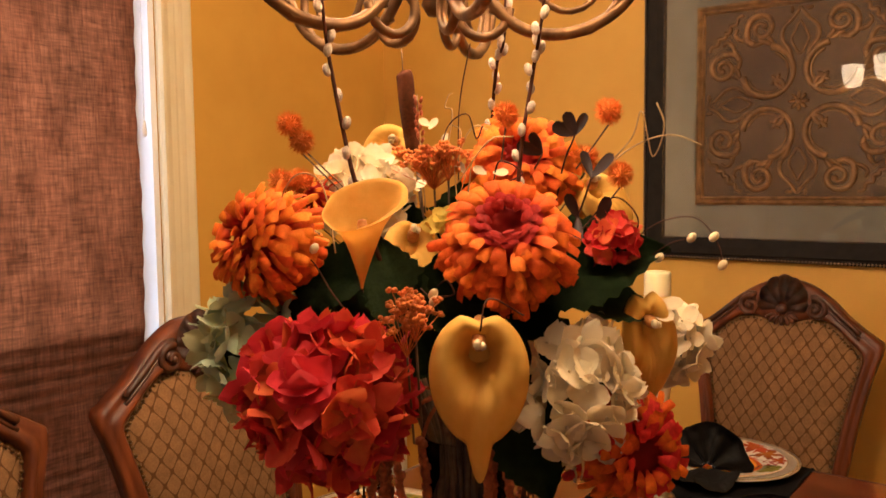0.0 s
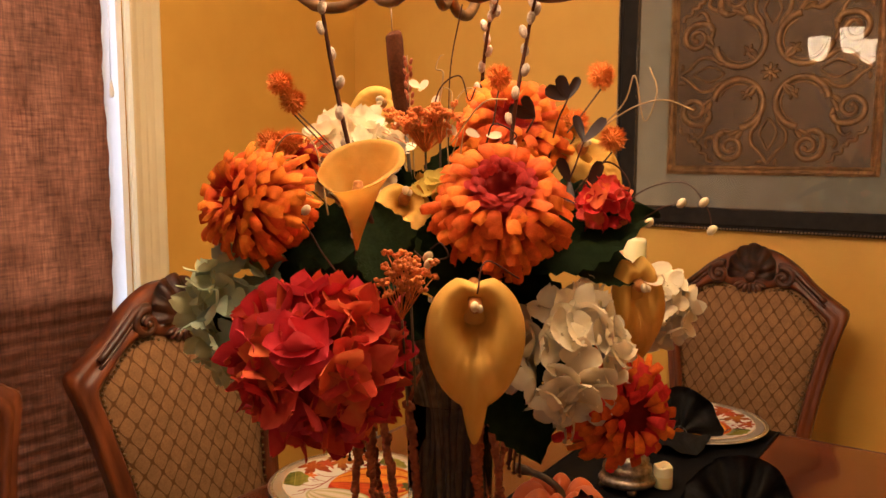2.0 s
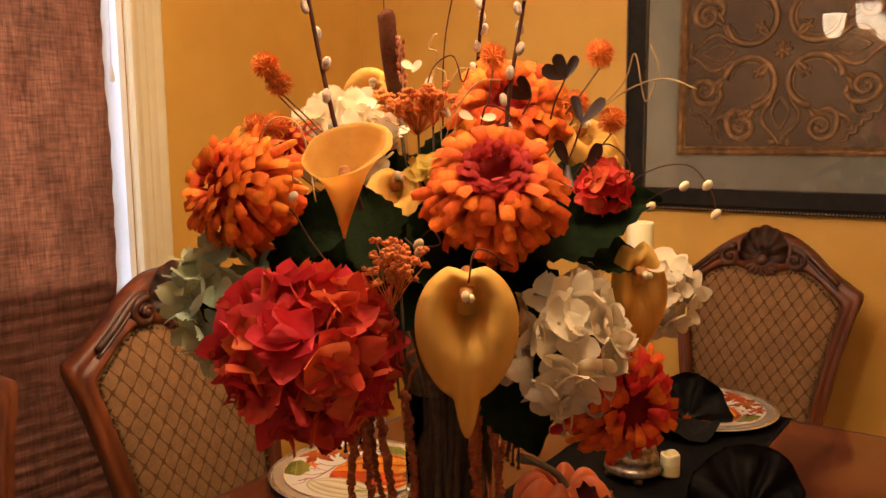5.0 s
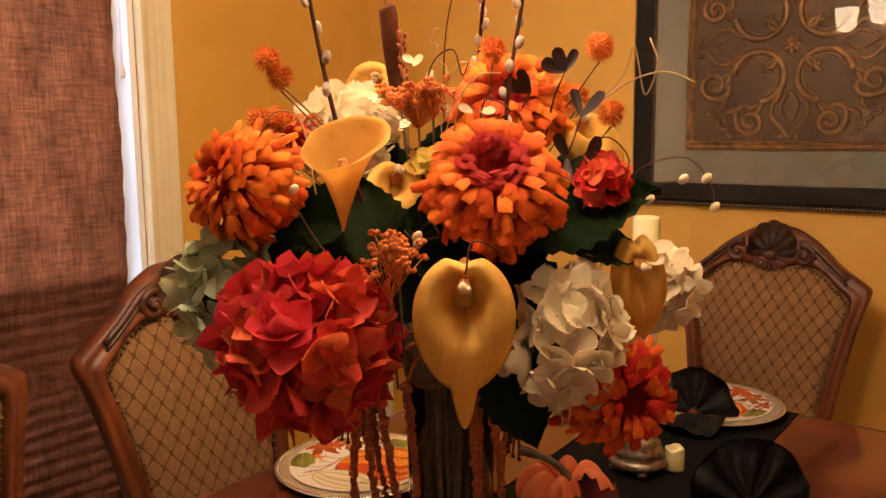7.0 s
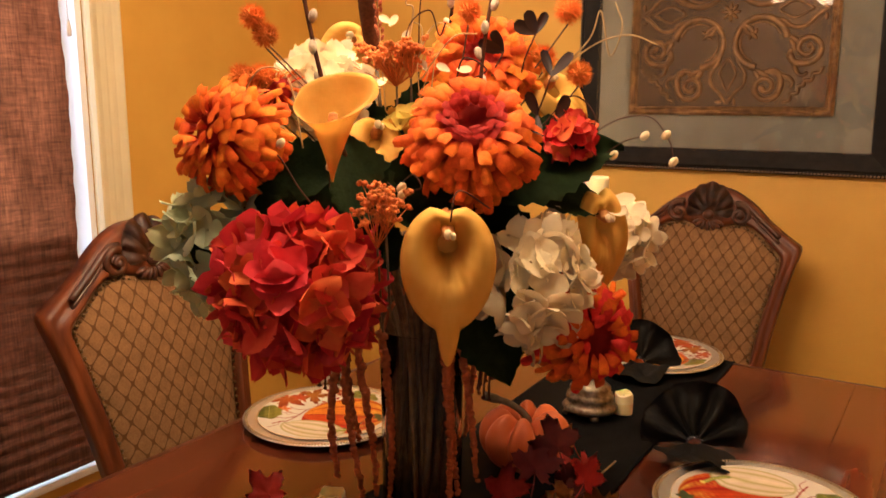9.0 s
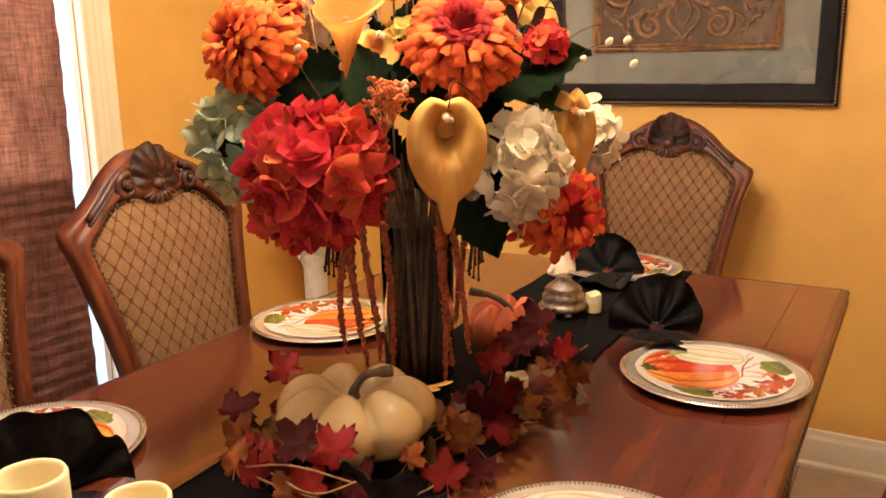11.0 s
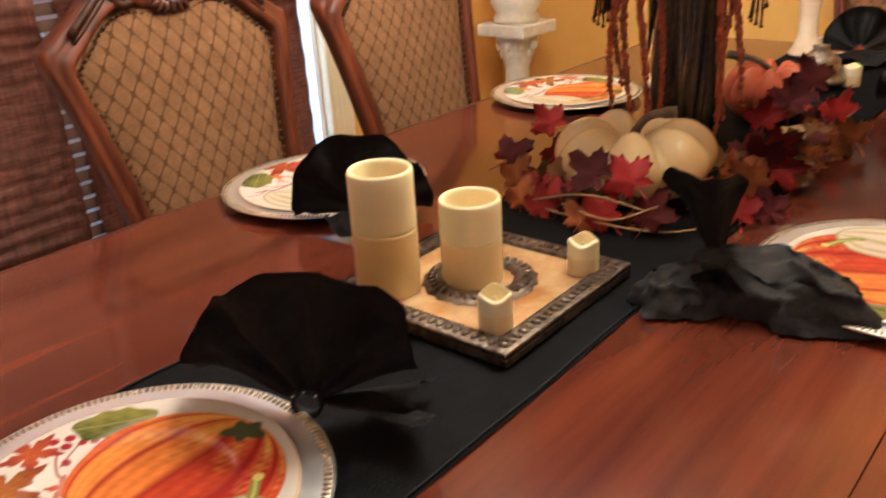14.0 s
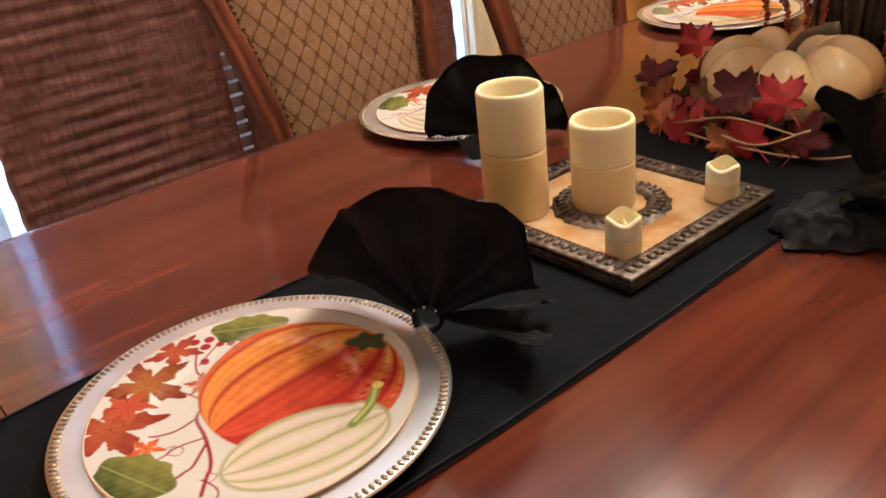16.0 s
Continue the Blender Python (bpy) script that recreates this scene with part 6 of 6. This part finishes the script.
napkin(pose(-0.222, -0.110, TZ + 0.004, 0, 0, 34), 1, 0.122, -4, spread=82, pleats=4, tails=((92, 26),), length=0.096, droop=0.26)
napkin(pose(-0.525, 0.262, TZ + 0.003, 0, 0, 48), 2, 0.097, -2, spread=100, pleats=5, length=0.045, droop=0.06)
slumped_napkin(pose(-0.040, 0.352, TZ + 0.002, 0, 0, 16), 3)
napkin(pose(-0.015, 1.270, TZ + 0.002, 0, 0, 22), 4, 0.098, 22, spread=90, pleats=5)
napkin(pose(-0.252, 1.660, TZ + 0.004, 0, 0, 10), 5, 0.088, 8, spread=92)

# ---------------------------------------------------------------- tray with flameless candles
WAX = mat("cream candle wax", (0.84, 0.67, 0.31), (0.81, 0.62, 0.27), rough=0.45, scale=10, patch=0.05, translucent=0.10, bump=0.03)
# the same wax coloured paler, for light shining through the hollow top
WAX_LIT = mat("cream wax in lit tone", (0.90, 0.80, 0.48), (0.88, 0.76, 0.43), rough=0.45, scale=10, patch=0.05, translucent=0.10, bump=0.03)
for m in (WAX, WAX_LIT):
    m.node_tree.nodes["Principled BSDF"].inputs["Subsurface Weight"].default_value = 0.25
    m.node_tree.nodes["Principled BSDF"].inputs["Subsurface Radius"].default_value = (0.02, 0.012, 0.005)
PEWTER = mat("embossed dark pewter", (0.24, 0.19, 0.14), (0.07, 0.05, 0.035), rough=0.34, metal=0.85, scale=110, bump=0.5, bscale=220, patch=0.3)
PEARL = mat("gold mother of pearl", (0.70, 0.52, 0.28), (0.40, 0.21, 0.06), rough=0.16, scale=22, coat=0.8, patch=0.4, bump=0.12, bscale=60, metal=0.25)
tray = thing("candle_tray", "square pewter tray with an embossed rim and pearl field", "tray", pose(-0.263, 0.195, TZ + 0.0045, 0, 0, 0.6))
TR = 0.129
part("base", boxed(-TR, TR, -TR, TR, 0, 0.010, 0.002), PEWTER, tray, smooth=False)
part("field", boxed(-TR + 0.026, TR - 0.026, -TR + 0.026, TR - 0.026, 0.0095, 0.0125, 0.001), PEARL, tray, "gold mother of pearl field", smooth=False)
for q in range(4):
    bm = boxed(-TR, TR - 0.026, -TR, -TR + 0.026, 0.0102, 0.0165, 0.0025)
    for k in range(20):
        blob(bm, (-TR + 0.014 + k * 0.0115, -TR + 0.013, 0.0165), (0.0045, 0.0075, 0.0035))
    for k in range(44):
        blob(bm, (-TR + 0.006 + k * 0.0053, -TR + 0.024, 0.0160), (0.002, 0.002, 0.002))
    for k in range(9):
        a = k * 0.7
        blob(bm, (-TR + 0.036 + 0.012 * math.cos(a), -TR + 0.036 + 0.012 * math.sin(a), 0.0135), (0.006, 0.004, 0.003), Matrix.Rotation(a, 4, "Z"))
    part("rim", bm, PEWTER, tray, "embossed pewter rim", at=Matrix.Rotation(q * math.pi / 2, 4, "Z"))
bm = turned([(0.040, 0.0128), (0.044, 0.018), (0.055, 0.0185), (0.064, 0.016), (0.068, 0.0128)], 48, lambda a, z: 1 + 0.035 * math.sin(18 * a))
for k in range(36):
    a = 2 * math.pi * k / 36
    blob(bm, (0.056 * math.cos(a), 0.056 * math.sin(a), 0.0185), (0.008, 0.003, 0.0035), Matrix.Rotation(a + 0.4, 4, "Z"))
part("medallion", bm, PEWTER, tray, "embossed round medallion")


def pillar(x, y, z, r, h, label, wavy=0.0, seed=0):
    c = thing("candle", label, "candle", pose(x, y, z))
    prof = [(r * 0.80, h * 0.53), (r - 0.0003, h * 0.53), (r, h * 0.531), (r, h * 0.56), (r, h * 0.90), (r, h - 0.004), (r - 0.002, h), (r * 0.88, h - 0.001), (r * 0.85, h - 0.006), (r * 0.83, h * 0.54), (r * 0.80, h * 0.53)]
    bm = turned(prof, 40)
    if wavy:
        for v in bm.verts:
            if v.co.z > h * 0.85:
                v.co.z += wavy * math.sin(3 * math.atan2(v.co.y, v.co.x) + seed)
    part("wall", bm, WAX_LIT, c, "thin hollow wax wall, coloured paler as if lit through")
    part("wax", turned([(0, 0), (r * 0.97, 0), (r, 0.003), (r, 0.008), (r, h * 0.50), (r, h * 0.5285), (r - 0.0003, h * 0.5295), (0, h * 0.5295)], 40), WAX, c)
    part("wick", turned([(0, h * 0.52), (0.002, h * 0.52), (0.0035, h * 0.80), (0.001, h * 0.90), (0, h * 0.905)], 8), CREAMBUD, c, "small plastic flame tip")
    return c


CZ = TZ + 0.0045 + 0.0126
pillar(-0.337, 0.118, CZ, 0.037, 0.148, "tall cream wax pillar candle on the tray")
pillar(-0.272, 0.193, CZ, 0.036, 0.103, "short cream wax pillar candle on the tray")
pillar(-0.178, 0.112, CZ - 0.002, 0.0185, 0.044, "small cream votive candle on the tray", 0.0025, 1)
pillar(-0.175, 0.281, CZ - 0.002, 0.0185, 0.044, "small cream votive candle on the tray", 0.0025, 2)

# ---------------------------------------------------------------- pumpkins, candlesticks and garland
WHITEPUMP = mat("cream pumpkin skin", (0.76, 0.59, 0.28), (0.67, 0.49, 0.20), rough=0.24, scale=16, patch=0.15, bump=0.05, coat=0.15)
ORANGEPUMP = mat("orange pumpkin skin", (0.72, 0.18, 0.05), (0.60, 0.12, 0.03), rough=0.45, scale=16, patch=0.2, bump=0.05)
PSTEM = mat("grey brown stalk", (0.16, 0.12, 0.07), (0.09, 0.065, 0.04), rough=0.8, scale=60, bump=0.4)


def pumpkin(name, label, p, r, h, ribs, skin, turn, lean=(0.02, 0.0)):
    th = thing(name, label, "pumpkin", pose(*p, 0, 0, turn))
    prof = []
    for k in range(25):
        f = k / 24
        a = math.pi * f
        rr = r * (math.sin(a) ** 0.72) * (0.98)
        prof.append((max(rr, 0.0), h / 2 - h / 2 * math.cos(a)))
    bm = bmesh.new()
    lobe = lambda a: abs(math.sin(ribs * a / 2)) ** 0.62
    lathe(bm, prof, ribs * 14, lambda a, z: 0.83 + 0.17 * lobe(a))
    for v in bm.verts:
        q = math.hypot(v.co.x, v.co.y) / r
        dip = math.exp(-(q / 0.33) ** 2)
        if v.co.z > h * 0.5 and q > 0.02:
            v.co.z -= 0.20 * h * (1 - lobe(math.atan2(v.co.y, v.co.x))) * min(1, (v.co.z / h - 0.5) * 3)
        v.co.z += (-0.36 * h * dip) if v.co.z > h / 2 else (0.12 * h * dip)
    part("skin", bm, skin, th)
    ln = smooth_line([(0, 0, h * 0.60), (0.002, 0, h * 0.80), (lean[0] * 0.9, lean[1] * 0.5, h * 0.98), (lean[0] * 2.6, lean[1], h * 1.04)], 5)
    part("stalk", tube(bmesh.new(), ln, [0.013 - 0.007 * min(1, k / 6) + (0.0025 if k > 12 else 0) for k in range(len(ln))], 8), PSTEM, th, "curved dry stalk")


pumpkin("pumpkin", "cream white pumpkin on the runner", (-0.272, 0.585, TZ + 0.004), 0.124, 0.120, 7, WHITEPUMP, 12, (0.022, 0.012))
pumpkin("pumpkin", "small orange pumpkin behind the vase", (-0.255, 1.075, TZ + 0.004), 0.082, 0.112, 8, ORANGEPUMP, 0, (-0.03, -0.01))

SILV2 = mat("tarnished silver", (0.42, 0.35, 0.26), (0.14, 0.11, 0.08), rough=0.32, metal=0.85, scale=90, bump=0.3, bscale=150, patch=0.3)
cs = thing("candlestick", "ornate tarnished silver candlestick with a footed base", "candlestick", pose(-0.252, 1.362, TZ + 0.005))
part("base", turned([(0, 0.012), (0.052, 0.012), (0.056, 0.018), (0.050, 0.026), (0.046, 0.028), (0.048, 0.036), (0.046, 0.046), (0.040, 0.050), (0.042, 0.058), (0.034, 0.066), (0.022, 0.074), (0.016, 0.082), (0.018, 0.088), (0, 0.090)], 40, lambda a, z: 1 + (0.02 * math.sin(22 * a) if 0.03 < z < 0.06 else 0)), SILV2, cs)
FOOT = finish(turned([(0, 0), (0.008, 0.001), (0.010, 0.006), (0.006, 0.014), (0, 0.014)], 12), "foot", SILV2)
for k in range(4):
    share("foot", FOOT, cs, Matrix.Translation((0.045 * math.cos(k * 1.571 + 0.6), 0.045 * math.sin(k * 1.571 + 0.6), 0)))
pillar(-0.195, 1.402, TZ + 0.005, 0.0185, 0.044, "small cream votive candle on the runner", 0.002, 3)

CHAMP = mat("champagne glazed ceramic", (0.74, 0.60, 0.42), (0.62, 0.46, 0.28), rough=0.2, scale=18, patch=0.15, coat=0.4)
hs = thing("candle_holder", "tall champagne glazed flared candle holder", "candle holder", pose(-0.385, 1.690, TZ + 0.005))
part("body", turned([(0, 0), (0.040, 0), (0.043, 0.006), (0.032, 0.022), (0.024, 0.05), (0.022, 0.09), (0.028, 0.15), (0.038, 0.22), (0.046, 0.29), (0.048, 0.335), (0.044, 0.338), (0.0, 0.334)], 36), CHAMP, hs)
pillar(-0.385, 1.690, TZ + 0.005 + 0.335, 0.030, 0.115, "white pillar candle on the tall holder")
pillar(-0.128, 0.842, TZ + 0.001, 0.0195, 0.058, "small cream votive candle among the leaves", 0.002, 4)
pillar(-0.405, 0.735, TZ + 0.004, 0.0195, 0.055, "small cream votive candle among the leaves", 0.002, 5)

gar = thing("leaf_garland", "autumn garland of red, orange and wine maple leaves", "garland")
LEAFCOL = [mat(f"{n} maple leaf cloth", a, b, rough=0.6, scale=40, bump=0.2, bscale=120, translucent=0.2, vary=0.2, patch=0.3) for n, a, b in (
    ("wine", (0.20, 0.018, 0.018), (0.11, 0.010, 0.012)), ("red", (0.52, 0.035, 0.025), (0.34, 0.02, 0.018)), ("scarlet", (0.62, 0.04, 0.025), (0.46, 0.03, 0.02)), ("amber", (0.60, 0.22, 0.03), (0.34, 0.09, 0.018)), ("olive", (0.20, 0.12, 0.03), (0.30, 0.14, 0.03)))]
rl = random.Random(21)
MAPLE = [maple_mesh(m, 0.060, rl) for m in LEAFCOL for _ in range(2)]
LEAF_KIND = {"wine": 0, "red": 2, "scarlet": 4, "amber": 6, "olive": 8}
CURATED = [  # beside and against the cream pumpkin, then along the vase to the orange one
    ("wine", -0.465, 0.536, 0.802, 0.85), ("amber", -0.375, 0.440, 0.778, 0.85), ("scarlet", -0.340, 0.486, 0.790, 0.75), ("scarlet", -0.470, 0.668, 0.825, 0.80), ("olive", -0.335, 0.472, 0.815, 0.50), ("wine", -0.258, 0.450, 0.835, 0.85), ("red", -0.205, 0.452, 0.832, 0.85),
    ("amber", -0.192, 0.452, 0.776, 0.65), ("amber", -0.150, 0.540, 0.796, 0.55), ("amber", -0.142, 0.640, 0.800, 0.80), ("scarlet", -0.092, 0.540, 0.782, 0.80), ("wine", -0.150, 0.720, 0.800, 0.85), ("red", -0.185, 0.865, 0.820, 0.85),
    ("wine", -0.140, 0.955, 0.870, 0.90), ("scarlet", -0.096, 0.962, 0.825, 0.75), ("olive", -0.110, 0.890, 0.788, 0.80), ("amber", -0.062, 0.945, 0.786, 0.80), ("wine", -0.062, 0.580, 0.776, 0.70), ("red", -0.128, 0.772, 0.806, 0.80), ("wine", -0.165, 0.930, 0.838, 0.95),
    ("red", -0.372, 0.478, 0.776, 0.85), ("red", -0.320, 0.445, 0.790, 0.80), ("scarlet", -0.232, 0.428, 0.784, 0.80), ("wine", -0.176, 0.448, 0.790, 0.85), ("olive", -0.128, 0.560, 0.780, 0.80), ("amber", -0.425, 0.500, 0.784, 0.80), ("red", -0.410, 0.590, 0.800, 0.80), ("amber", -0.262, 0.418, 0.774, 0.75), ("amber", -0.110, 0.640, 0.790, 0.85), ("wine", -0.115, 0.690, 0.806, 0.85), ("red", -0.340, 0.430, 0.774, 0.8), ("olive", -0.400, 0.520, 0.780, 0.70), ("wine", -0.300, 0.440, 0.782, 0.70)]
for n, x, y, z, s in CURATED:
    up = Vector((rl.uniform(-0.25, 0.45), rl.uniform(-0.95, -0.55), rl.uniform(0.25, 0.65)))
    share("leaf", MAPLE[LEAF_KIND[n] + rl.randrange(2)], gar, facing((x, y, z), up, rl.uniform(-0.9, 0.9), s))
for k in range(18):  # lower leaves of the trail
    f = k / 17
    x, y, z = -0.125 + 0.04 * math.sin(5 * f) + rl.gauss(0, 0.026), 0.66 + 0.46 * f, TZ + rl.uniform(0.010, 0.045)
    up = Vector((rl.uniform(-0.3, 0.6), rl.uniform(-0.8, -0.1), rl.uniform(0.35, 0.9)))
    share("leaf", MAPLE[rl.choices(range(10), (4, 4, 3, 3, 2, 2, 3, 3, 3, 3))[0]], gar, facing((x, y, z), up, rl.uniform(0, 6.28), rl.uniform(0.65, 0.95)))
for pts in (((-0.44, 0.62, TZ + 0.012), (-0.40, 0.47, TZ + 0.014), (-0.27, 0.425, TZ + 0.016), (-0.14, 0.46, TZ + 0.012), (-0.10, 0.60, TZ + 0.012), (-0.15, 0.78, TZ + 0.012), (-0.13, 0.98, TZ + 0.012), (-0.12, 1.16, TZ + 0.012)),
            ((-0.36, 0.44, TZ + 0.02), (-0.26, 0.43, TZ + 0.05), (-0.17, 0.46, TZ + 0.03)), ((-0.30, 0.43, TZ + 0.03), (-0.22, 0.42, TZ + 0.025), (-0.16, 0.44, TZ + 0.05))):
    part("vine", tube(bmesh.new(), smooth_line(pts, 8), 0.0015, 6), STRAW, gar, "straw coloured wire vine")

# ---------------------------------------------------------------- floor tiles
tile = finish(boxed(-0.1475, 0.1475, -0.1475, 0.1475, -0.006, 0.0, 0.0015), "tile", TILE, False)
nx, ny = int((EX - WX) / 0.3), int((NY - SY) / 0.3)
for i in range(nx + 1):
    for j in range(ny + 1):
        x, y = WX + 0.15 + 0.3 * i, NY - 0.15 - 0.3 * j
        if x < EX + 0.1 and y > SY - 0.1:
            share("tile", tile, floor, Matrix.Translation((x, y, FZ)))
